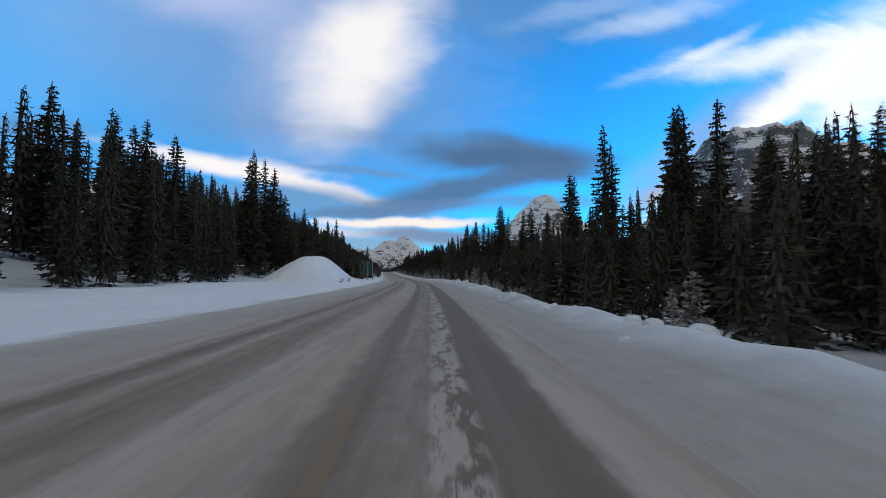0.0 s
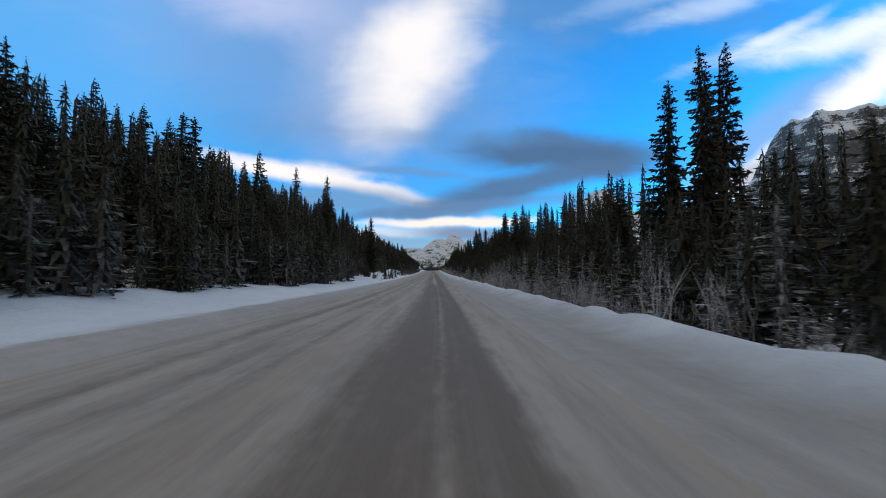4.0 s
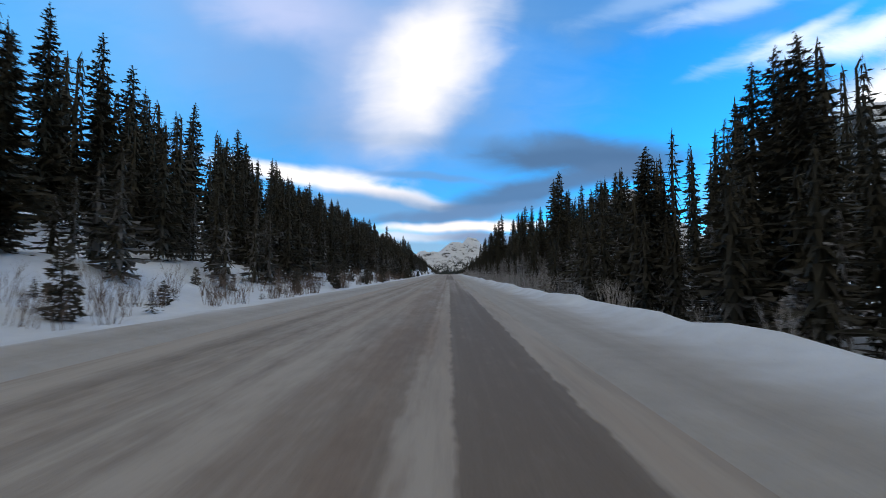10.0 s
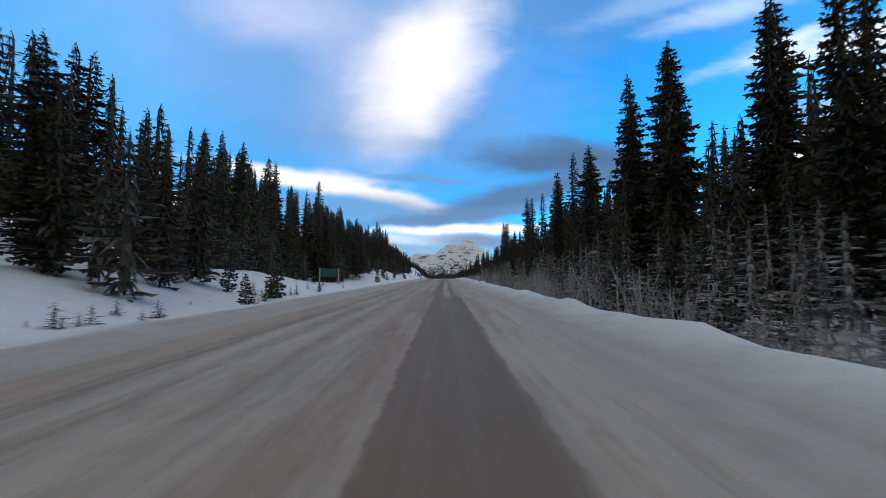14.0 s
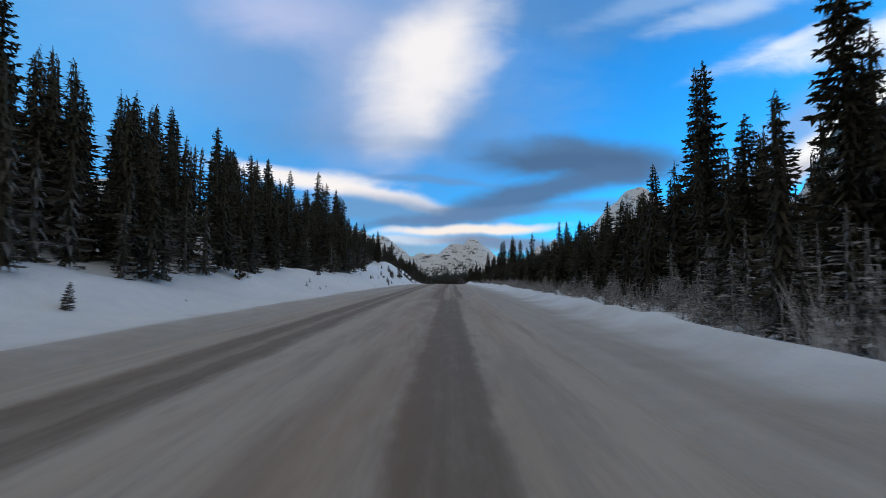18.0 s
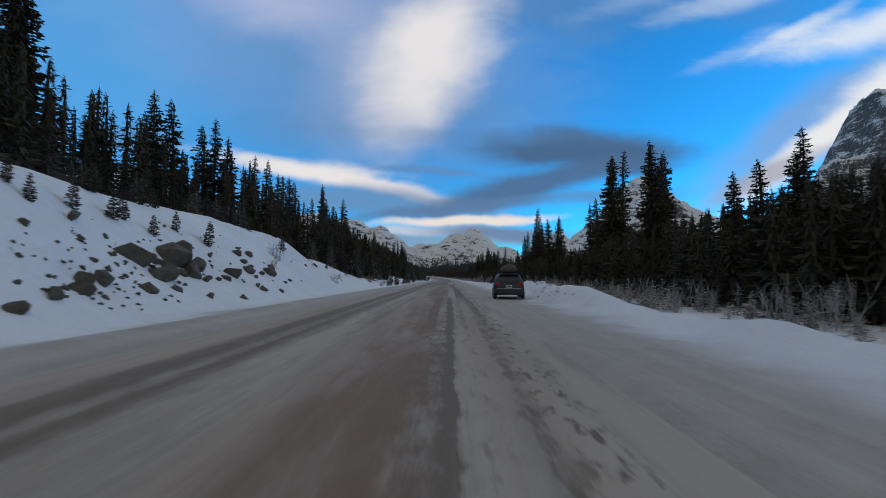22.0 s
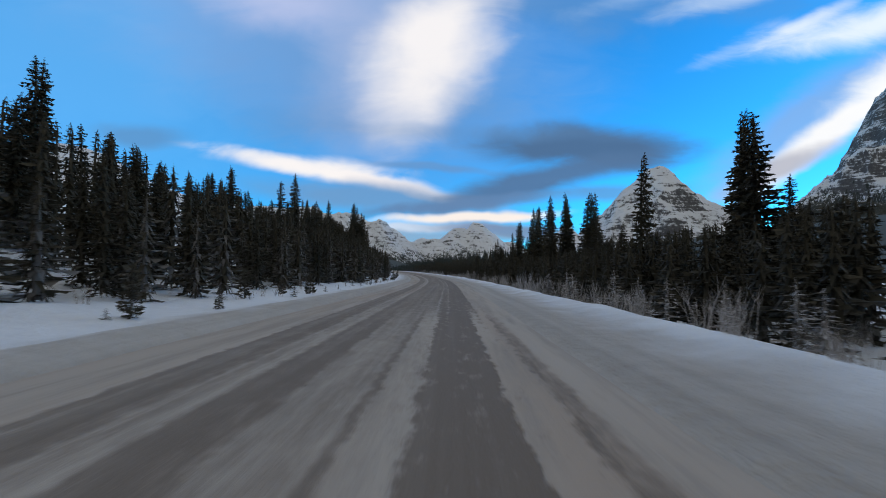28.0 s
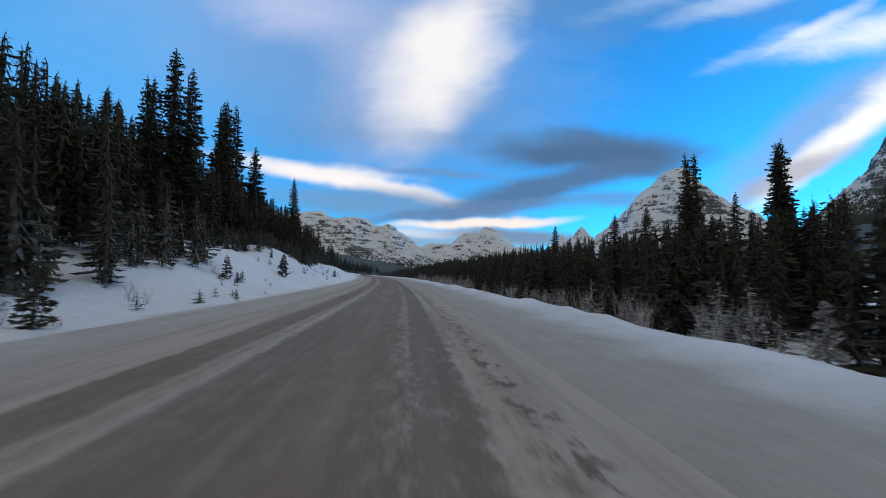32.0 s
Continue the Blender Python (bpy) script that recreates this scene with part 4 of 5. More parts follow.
LEFT_MORE_A = [(59, -32.4, 19.5), (66, -40.0, 22.3), (109, -31.3, 25.2), (118, -32.0, 21.8), (124, -32.6, 21.7), (149, -31.9,
    17.4), (155, -31.4, 18.7), (182, -32.8, 22.3), (185, -29.9, 18.4), (200, -31.6, 20.1), (270, -33.3, 31.5), (277, -29.5,
    22.7), (281, -34.2, 26.0), (304, -32.0, 17.9), (309, -32.3, 23.4), (314, -34.4, 25.5), (320, -34.5, 20.1), (323, -32.4,
    21.0), (335, -30.1, 21.8), (342, -31.1, 23.1), (345, -30.3, 21.4), (380, -29.8, 18.8), (402, -32.4, 19.0), (408, -33.0,
    20.1)]
LEFT_MORE_B = [(413, -32.9, 22.7), (430, -34.4, 22.7), (434, -30.5, 19.0), (437, -30.2, 18.8), (445, -33.1, 21.7), (464,
    -34.4, 23.2), (470, -31.7, 18.4), (483, -29.7, 16.6), (489, -29.6, 20.7), (499, -33.9, 22.0), (509, -32.7, 17.4), (513,
    -32.9, 23.5), (527, -34.4, 19.6), (566, -33.6, 19.3), (575, -33.8, 24.0), (581, -32.9, 17.1), (584, -29.5, 17.7), (589,
    -30.4, 18.9), (593, -31.0, 20.7), (615, -34.0, 20.9), (618, -29.9, 20.8), (636, -31.8, 23.4), (643, -30.9, 20.6), (651,
    -30.9, 21.4)]
LEFT_MORE_C = [(672, -31.0, 26.4), (679, -33.3, 23.1), (684, -33.6, 20.9), (693, -34.0, 27.3), (713, -33.1, 22.7), (739,
    -33.1, 21.0), (744, -32.1, 22.3), (759, -31.8, 21.4), (773, -29.6, 18.3), (784, -30.1, 20.1), (791, -33.4, 22.5), (798,
    -30.8, 24.3), (803, -31.2, 20.1), (820, -34.4, 21.8), (833, -34.4, 19.6), (873, -30.5, 14.3), (877, -32.7, 18.8), (880,
    -31.2, 14.3), (884, -31.6, 14.7), (896, -34.2, 14.7), (900, -32.2, 12.3), (906, -32.5, 15.4), (916, -34.2, 18.4), (928,
    -24.8, 13.4)]
LEFT_MORE_D = [(943, -28.5, 16.8), (956, -25.0, 14.2), (969, -27.4, 14.7), (979, -27.3, 16.7), (984, -25.9, 16.7), (1001,
    -29.5, 18.4), (1005, -24.7, 20.6)]
RIGHT_MORE_A = [(16, 16.9, 8.0), (21, 20.6, 7.5), (24, 19.0, 9.3), (35, 20.4, 15.1), (39, 21.1, 11.8), (60, 19.0, 14.3), (82,
    19.7, 6.6), (92, 17.0, 13.3), (97, 21.2, 15.1), (104, 22.9, 12.6), (116, 22.0, 18.8), (154, 19.4, 18.1), (165, 17.3,
    10.5), (179, 20.0, 12.1), (252, 19.2, 16.7), (269, 19.2, 14.6), (328, 17.5, 13.6), (352, 19.1, 11.8), (366, 17.9, 13.6),
    (380, 19.5, 15.1), (392, 20.5, 19.3), (422, 20.7, 16.4), (467, 19.0, 21.4), (481, 18.6, 16.3)]
RIGHT_MORE_B = [(484, 19.0, 17.3), (489, 18.4, 19.2), (505, 19.8, 18.1), (523, 18.3, 18.1), (547, 17.3, 10.1), (555, 19.8,
    13.6), (558, 19.7, 12.2), (561, 17.6, 16.7), (577, 19.8, 18.2), (593, 20.9, 10.5), (603, 25.6, 12.8), (606, 23.6, 12.1),
    (613, 24.2, 13.0), (629, 24.2, 12.0), (671, 25.2, 12.5), (694, 24.9, 12.0), (728, 24.0, 19.4), (748, 25.7, 15.0), (787,
    23.6, 15.7), (790, 22.7, 14.8), (795, 23.5, 7.4), (798, 23.3, 7.9), (873, 22.9, 8.3), (883, 26.0, 16.0)]
RIGHT_MORE_C = [(891, 20.1, 14.1), (915, 22.9, 13.8), (927, 25.6, 15.8), (956, 26.9, 19.7), (970, 23.5, 14.5), (990, 22.7,
    9.6), (997, 24.9, 7.6), (1003, 25.1, 12.2), (1012, 26.0, 8.8), (1036, 24.8, 9.0)]
RIGHT_EXTRA_A = [(761, 23.0, 14.2), (766, 20.0, 12.4), (748, 19.0, 7.5), (744, 18.0, 6.6), (740, 17.0, 7.5), (766, 24.0, 11.2), (757, 23.0, 9.0), (801, 20.0, 9.5), (790, 19.0, 7.3),
    (774, 18.0, 5.7), (774, 17.0, 5.2), (953, 24.0, 16.9), (929, 23.0, 14.7), (908, 21.0, 9.0), (902, 20.0, 7.1), (897, 19.0, 5.8), (891, 18.0, 6.9), (892, 17.0, 5.3)]
RIGHT_EXTRA_B = [(1001, 24.0, 11.0), (990, 23.0, 9.5), (986, 21.0, 5.1), (686, 17.0, 7.8), (693, 24.0, 10.1), (699, 23.0, 10.0), (688, 22.0, 6.5), (946, 21.0, 13.5), (929, 20.0, 14.2),
    (924, 19.0, 9.5), (979, 26.2, 15.7), (930, 17.0, 7.2), (635, 23.0, 12.5), (629, 22.0, 10.0), (626, 21.0, 9.7), (872, 20.0, 12.2), (670, 23.0, 9.4)]
taken, wanted = [], []
for group in LEFT_SPRUCES + RIGHT_SPRUCES + [LEFT_MORE_A, LEFT_MORE_B, LEFT_MORE_C, LEFT_MORE_D, RIGHT_MORE_A, RIGHT_MORE_B, RIGHT_MORE_C, RIGHT_EXTRA_A, RIGHT_EXTRA_B]:
    for y, l, top in group:
        wanted.append((l, y, max(5.0, top - float(land(l, y)))))
        taken.append((l, y))

# nearer and lower spruces that close the edge of the forest
def free(l, y, gap):
    return all(abs(l - a) > gap or abs(y - b) > gap for a, b in taken)


LEFT_LINE = [(-300, 0.50), (90, 0.48), (200, 0.57), (230, 0.62), (420, 0.62), (560, 0.60), (640, 0.60), (780, 0.54), (850, 0.46), (880, 0.42), (930, 0.44), (975, 0.48), (992, 0.64), (1070, 0.66), (1200, 0.55), (6000, 0.5)]
RIGHT_LINE = [(-300, 0.40), (180, 0.42), (215, 0.66), (340, 0.70), (370, 0.62), (560, 0.62), (600, 0.42), (650, 0.32), (720, 0.27), (760, 0.22), (1200, 0.20), (6000, 0.22)]
LEFT_EDGE = [(-300, 27), (90, 27), (112, 13), (190, 12.5), (215, 15.5), (260, 16), (325, 14.5), (342, 12.0), (385, 11.5), (440, 11.2), (460, 15),
             (520, 15), (560, 14.5), (600, 13.5), (640, 17), (715, 17), (735, 13), (800, 13), (840, 12.5), (930, 11.5), (985, 12.5), (1000, 15), (6000, 15)]
RIGHT_EDGE = [(-300, 9.0), (545, 9.0), (572, 14.5), (690, 14.0), (712, 13.5), (770, 10.5), (800, 9.5), (6000, 9.5)]


def pile_here(l, y):
    clear = (472 < y < 486 and -20 < l < 0) or (122 < y < 131 and -16 < l < 0)   # in front of the signs
    return clear or ((l + 20) / 12) ** 2 + ((y - 93) / 19) ** 2 < 1


count = 0
while count < 90:
    y = rng.uniform(20, 1060)
    left = rng.random() < 0.5
    if left:
        l = -(float(table(LEFT_EDGE, y)) + rng.uniform(1.0, 13))
        top = rng.uniform(0.75, 1.0) * float(table(LEFT_LINE, y)) * -l + 1.4
    else:
        l = float(table(RIGHT_EDGE, y)) + rng.uniform(1.5, 14)
        top = rng.uniform(0.72, 1.0) * float(table(RIGHT_LINE, y)) * l + 1.4
    if free(l, y, 2.2) and not pile_here(l, y):
        wanted.append((l, y, max(3.5, top - float(land(l, y)))))
        taken.append((l, y))
        count += 1


wanted.sort(key=lambda w: abs(w[0]))
for l, y, tall in wanted[:292]:
    stand(l, y, tall)


def forest(name, label, spots, seeds, mat, whorls, per, clumps, H=18.0, R=2.2, slim=1.0, body=0.95, leaf=0.2):
    """One mass of trees: spots are x, y, z, height."""
    shapes = [crown_arrays(s, H, R, whorls, per, clumps, 0.05, 0.08, slim, body, leaf, clumps == 2 and whorls > 30) for s in seeds]
    vs, fs, ups, n = [], [], [], 0
    r = np.random.RandomState(seeds[0])
    for i, (x, y, z, tall) in enumerate(spots):
        V, F = shapes[i % len(shapes)]
        a = r.uniform(0, 6.28)
        s = tall / H
        w = s ** 0.8 * r.uniform(0.85, 1.2)
        ca, sa = math.cos(a) * w, math.sin(a) * w
        vs.append(np.stack([V[:, 0] * ca - V[:, 1] * sa + x, V[:, 0] * sa + V[:, 1] * ca + y, V[:, 2] * s + z - 0.2], -1))
        fs.append(F + n)
        ups.append(V[:, 2] * s)
        n += len(V)
    V, F = np.concatenate(vs), np.concatenate(fs)
    me = bpy.data.meshes.new(name)
    me.vertices.add(len(V))
    me.vertices.foreach_set("co", V.astype(np.float32).reshape(-1))
    me.loops.add(len(F) * 3)
    me.loops.foreach_set("vertex_index", F.astype(np.int32).reshape(-1))
    me.polygons.add(len(F))
    me.polygons.foreach_set("loop_start", np.arange(0, len(F) * 3, 3, dtype=np.int32))
    me.update(calc_edges=True)
    me.materials.append(mat)
    rise(me, np.concatenate(ups))
    return tagged(new(name, me), label, "forest", kind="stuff")


def spots_for(side, depth, n, y0, y1, seed, power=1.6, tall=26.0, least=0.55, skip=0.0):
    r = np.random.RandomState(seed)
    out = []
    edge, line = (LEFT_EDGE, LEFT_LINE) if side < 0 else (RIGHT_EDGE, RIGHT_LINE)
    ys_ = r.uniform(y0, y1, n)
    ls_ = side * (table(edge, ys_) + skip + (1.5 * wave(ys_ * 0.16, ys_ * 0, 31) if side < 0 else 0.0) + depth * r.uniform(0, 1, n) ** power)
    feet = land(ls_, ys_)
    tops = np.minimum(table(line, ys_) * np.abs(ls_), tall) * r.uniform(least, 1.0, n) + 1.4
    for l, y, foot, top in zip(ls_, ys_, feet, tops):
        if not pile_here(l, y):
            out.append((float(road_x(y)) + l, y, float(road_z(y)) + foot, max(2.2, top - foot)))
    return out


forest("spruce_forest", "tall spruces standing above the forest farther from the road",
       [(float(road_x(y)) + l, y, height(float(road_x(y)) + l, y), tall) for l, y, tall in wanted[292:]], [1, 2, 3, 4, 5, 7], NEEDLES, 34, 9, 2, R=3.0)
forest("spruce_forest", "dense dark spruce forest climbing the slope", spots_for(-1, 15, 820, 0, 1180, 1, 1.1, least=0.6) + spots_for(-1, 13, 90, 335, 425, 41, 0.9, least=0.8)
       + spots_for(-1, 13, 60, 560, 640, 42, 0.9, least=0.8) + spots_for(-1, 13, 70, 750, 860, 43, 0.9, least=0.8), [11, 12, 13, 14, 19], NEEDLES, 23, 7, 2, R=3.0, leaf=0.10)
forest("spruce_forest", "dense dark spruce forest below the road", spots_for(1, 15, 580, 0, 1180, 2, 1.1) + spots_for(1, 20, 330, 580, 1000, 13, 0.8, least=0.85), [15, 16, 17, 18, 20], NEEDLES, 23, 7, 2, R=2.9, leaf=0.10)
forest("spruce_forest", "deep dark spruce forest up the slope", spots_for(-1, 26, 800, 0, 1180, 5, 0.8, least=0.78, skip=3.0) + spots_for(-1, 26, 110, 990, 1100, 22, 0.8, least=0.85, skip=5.0) + spots_for(-1, 36, 280, 90, 330, 21, 0.6, least=0.85, skip=6.0), [24, 25, 26], NEEDLES, 22, 7, 0, R=3.6, leaf=0.16)
forest("spruce_forest", "deep dark spruce forest on the valley floor", spots_for(1, 32, 700, 0, 1180, 6, 0.8, least=0.7, skip=6.0), [27, 28, 29], NEEDLES, 22, 7, 0, R=3.4, leaf=0.16)
forest("spruce_forest", "spruce forest farther along the valley",
       spots_for(-1, 120, 700, 1180, 1900, 3, 1.0) + spots_for(1, 160, 1100, 1150, 1900, 4, 1.0, 22.0), [21, 22, 23], FAR_NEEDLES, 12, 5, 0, R=3.3, leaf=0.3)


BRUSHY = [(-300, 0.04), (122, 0.05), (138, 1.0), (205, 1.0), (225, 0.15), (325, 0.2), (350, 1.0), (545, 1.0), (590, 0.7), (6000, 0.7)]
forest("undergrowth", "thicket of young dark spruces along the forest edge", spots_for(-1, 6, 950, 110, 1100, 7, 1.0, 6.0) + spots_for(-1, 4, 130, 104, 235, 77, 1.0, 5.0) + spots_for(-1, 5, 90, 990, 1090, 78, 1.0, 5.0), [34, 35, 39], DUSTED, 14, 6, 1, R=4.0, leaf=0.12)
forest("undergrowth", "dark young spruces between the trunks below the road", spots_for(1, 9, 190, 0, 215, 91, 1.0, 4.5) + spots_for(1, 8, 110, 215, 345, 92, 1.0, 4.5), [94, 95, 99], NEEDLES, 14, 6, 1, R=4.2, leaf=0.12)
forest("undergrowth", "thicket of young spruces grey with rime", [s_ for k, s_ in enumerate(spots_for(1, 4, 700, 0, 575, 8, 1.0, 2.9)) if (k * 61) % 100 < 100 * float(table(BRUSHY, s_[1]))], [44, 45, 49, 50], FROSTED, 15, 6, 2, R=3.6, slim=0.7, body=0.5)
forest("undergrowth", "low thicket of dark young spruces dusted with rime", spots_for(1, 4, 330, 575, 1100, 9, 1.0, 4.5) + spots_for(1, 14, 560, 575, 1150, 23, 0.9, 8.0, 0.9, 2.5), [64, 65, 69], NEEDLES, 14, 6, 1, R=4.2, leaf=0.17)
thin_spots = [(x, y, z, (1.1 + 2.3 * ((k * 37) % 100) / 100) * (1.0 if y < 590 else 0.6) * float(table(BRUSHY, y)) ** 0.5) for k, (x, y, z, tall) in enumerate(spots_for(1, 3.6, 850, 0, 590, 10) + spots_for(1, 2.5, 240, 590, 1100, 12))]
forest("brush", "thin rimed saplings crowding the edge of the forest", [(x - 1.2, y, z, t_) for k, (x, y, z, t_) in enumerate(thin_spots) if (k * 61) % 100 < 100 * float(table(BRUSHY, y))], [74, 75, 79], RIMED, 12, 5, 2, R=4.2, slim=0.5, body=0.25)


# ================= verge: saplings, shrubs, rocks, snow =================
def sapling_proto(seed, H, R, mat, name, label, group):
    base = tagged(new(name), label, "sapling", group)
    tv, tf = trunk_arrays(H, 0.025 + H * 0.006, 5)
    mesh_object("trunk", tv, tf, BARK, base)
    cv, cf = crown_arrays(seed, H, R, 14, 7, 4, 0.06, 0.15, 0.7, 0.5)
    rise(mesh_object("crown", cv, cf, mat, base).data, cv[:, 2])
    return base


def scatter(protos_, spots, sink=0.05, tilt=4):
    """Copies of the protos at l, y, size."""
    for i, (l, y, size) in enumerate(spots):
        p_ = protos_[i % len(protos_)]
        x, y, z = at_road(l, y)
        m = pose(x, y, z - sink, rng.uniform(-tilt, tilt), rng.uniform(-tilt, tilt), rng.uniform(0, 360))
        if i < len(protos_):
            ob = p_
            ob.matrix_basis = m
        else:
            ob = copy_thing(p_, m)
        w = size * rng.uniform(0.85, 1.15)
        ob.scale = (w, w, size)


def verge(n, side, lo, hi, y0, y1, s0, s1, edge):
    out = []
    for k in range(n):
        y = rng.uniform(y0, y1)
        l = side * max(float(table(edge, y)) + rng.uniform(lo, hi), 9.3 if side < 0 else float(table(CREST, y)) + 1.0)
        if not pile_here(l, y):
            out.append((l, y, rng.uniform(s0, s1)))
    return out


rimed = [sapling_proto(s, 2.0, 0.62, RIMED, "spruce_sapling", "young spruce white with rime on the snowy verge", "rimed saplings") for s in (31, 32, 33)]
scatter(rimed, verge(60, 1, -2.5, 2.5, 15, 560, 0.5, 1.5, RIGHT_EDGE) + verge(45, 1, -6.0, 0.5, 560, 730, 0.25, 0.9, RIGHT_EDGE)
        + verge(50, 1, -1.8, 1.6, 735, 1060, 0.4, 1.3, RIGHT_EDGE))
forest("brush", "thin carpet of rimed spruce seedlings on the snowy verge", [(*at_road(l, y), size * 2.0) for l, y, size in
       verge(430, 1, -6.0, 0.5, 555, 735, 0.2, 0.9, RIGHT_EDGE) + verge(190, 1, -1.8, 1.6, 725, 1060, 0.4, 1.2, RIGHT_EDGE)], [84, 85, 89], RIMED, 12, 6, 2, R=5.0, slim=0.6, body=0.4)
green = [sapling_proto(s, 1.6, 0.5, NEEDLES, "spruce_sapling", "small dark spruce sapling poking out of the snow bank", "bank saplings") for s in (36, 37, 38)]
BANK_SAPLINGS = [(-14.9, 675.9, 0.98), (-14.4, 676.3, 0.98), (-14.7, 678.6, 1.24), (-14.5, 680.6, 1.13), (-14.6, 681.4, 1.16), (-14.0, 682.7, 0.99), (-14.2, 684.9, 1.07),
                 (-13.3, 686.5, 1.32), (-12.2, 644.3, 1.68), (-12.6, 645.4, 1.48), (-14.0, 653.4, 1.63), (-13.3, 654.1, 0.86), (-11.8, 656.5, 2.59), (-11.8, 613.1, 0.59),
                 (-9.3, 614.9, 0.65), (-13.1, 633.3, 1.06), (-10.6, 624.1, 0.98), (-10.2, 626.6, 0.59), (-10.2, 401.7, 1.16), (-10.3, 401.3, 1.59), (-9.8, 406.4, 0.57), (-9.8, 409.1, 0.48)]
scatter(green, [(l, y, h_ / 1.6) for l, y, h_ in BANK_SAPLINGS] + verge(64, -1, -6.0, -0.2, 210, 450, 0.4, 1.5, LEFT_EDGE) + verge(14, -1, -5.0, -0.5, 470, 640, 0.5, 1.4, LEFT_EDGE) + verge(12, -1, -3.0, 0.5, 640, 720, 0.4, 1.0, LEFT_EDGE)
        + verge(34, -1, -4.5, 0.0, 740, 1050, 0.4, 1.3, LEFT_EDGE))


forest("seedlings", "tiny dark spruce seedlings poking through the bank snow", [(*at_road(l, y), size) for l, y, size in
       verge(190, -1, -5.0, -0.3, 205, 470, 0.3, 1.0, LEFT_EDGE) + verge(50, -1, -5.0, -0.3, 495, 720, 0.2, 0.7, LEFT_EDGE) + verge(150, -1, -4.5, -0.3, 730, 1060, 0.3, 1.0, LEFT_EDGE)],
       [104, 105, 109], DUSTED, 10, 6, 2, R=5.0, slim=0.7, body=0.5)


def shrub_mesh(seed, n, H, spread):
    r = random.Random(seed)
    V, F = [], []
    for k in range(n):
        a, t_ = r.uniform(0, 6.28), r.uniform(0.05, spread)
        foot = Vector((r.gauss(0, 0.16), r.gauss(0, 0.16), -0.1))
        d = Vector((math.cos(a) * t_, math.sin(a) * t_, 1)).normalized()
        L, w = H * r.uniform(0.5, 1.0), r.uniform(0.008, 0.014)
        bend = Vector((r.uniform(-0.2, 0.2), r.uniform(-0.2, 0.2), 0)) * L
        pts = [foot, foot + d * L * 0.5 + bend * 0.3, foot + d * L + bend]
        stems = [(pts, w)]
        for q in range(2):
            b = pts[1] + (pts[2] - pts[1]) * r.uniform(0, 0.5)
            stems.append(([b, b + (d + Vector((r.uniform(-0.6, 0.6), r.uniform(-0.6, 0.6), 0.2))) * L * 0.28], w * 0.6))
        for line, w_ in stems:
            k0 = len(V)
            for i, p_ in enumerate(line):
                q = w_ * (1 - 0.8 * i / (len(line) - 1))
                for j in range(3):
                    V.append(tuple(p_ + Vector((math.cos(j * 2.094), math.sin(j * 2.094), 0)) * q))
            for i in range(len(line) - 1):
                for j in range(3):
                    F.append((k0 + i * 3 + j, k0 + i * 3 + (j + 1) % 3, k0 + i * 3 + 3 + (j + 1) % 3, k0 + i * 3 + 3 + j))
    return V, F


def shrub_protos(name, label, group, mat, seeds, H, spread, n):
    out = []
    for s_ in seeds:
        V, F = shrub_mesh(s_, n, H, spread)
        out.append(tagged(mesh_object(name, V, F, mat), label, "shrub", group))
    return out


RIME_TWIG = plain("rimed_twigs", (0.42, 0.395, 0.385), 0.85, 0.0, 0.4, 3.0)
willows = shrub_protos("willow_shrub", "bare brown willow shrub standing in snow", "bare willows", TWIG, (41, 42, 43), 1.5, 0.5, 32)
scatter(willows, verge(26, -1, -7.0, -2.5, 225, 345, 0.6, 1.2, LEFT_EDGE) + verge(26, -1, -4.0, -0.5, 335, 420, 0.5, 1.1, LEFT_EDGE)
        + verge(14, -1, -6.5, -3, 690, 780, 0.6, 1.1, LEFT_EDGE) + [(-12.5, 84, 0.8), (-13.0, 88, 0.6), (-12.8, 78, 0.7), (-12.4, 74, 0.5), (-11.0, 727, 1.0), (-11.5, 730, 1.1)], 0.1)
white = shrub_protos("willow_shrub", "bare willow shrub furred with white rime", "rimed willows", RIME_TWIG, (46, 47, 48), 1.3, 0.4, 26)
scatter(white, verge(80, 1, -2.2, 0.8, 30, 560, 0.5, 1.3, RIGHT_EDGE) + verge(46, 1, -5.5, 1.0, 560, 720, 0.5, 1.2, RIGHT_EDGE)
        + verge(44, 1, -3.0, 0.5, 760, 1060, 0.5, 1.2, RIGHT_EDGE), 0.1)


def thicket(name, label, spots, mat):
    shapes = [shrub_mesh(s_, 12, 1.6, 0.45) for s_ in (81, 82, 83, 84)]
    V, F = [], []
    for i, (l, y, size) in enumerate(spots):
        v_, f_ = shapes[i % 4]
        x, y, z = at_road(l, y)
        k, a = len(V), rng.uniform(0, 6.28)
        ca, sa = math.cos(a) * size, math.sin(a) * size
        V.extend([(p_[0] * ca - p_[1] * sa + x, p_[0] * sa + p_[1] * ca + y, p_[2] * size + z) for p_ in v_])
        F.extend([tuple(q + k for q in f) for f in f_])
    tagged(mesh_object(name, V, F, mat), label, "brush", kind="stuff")


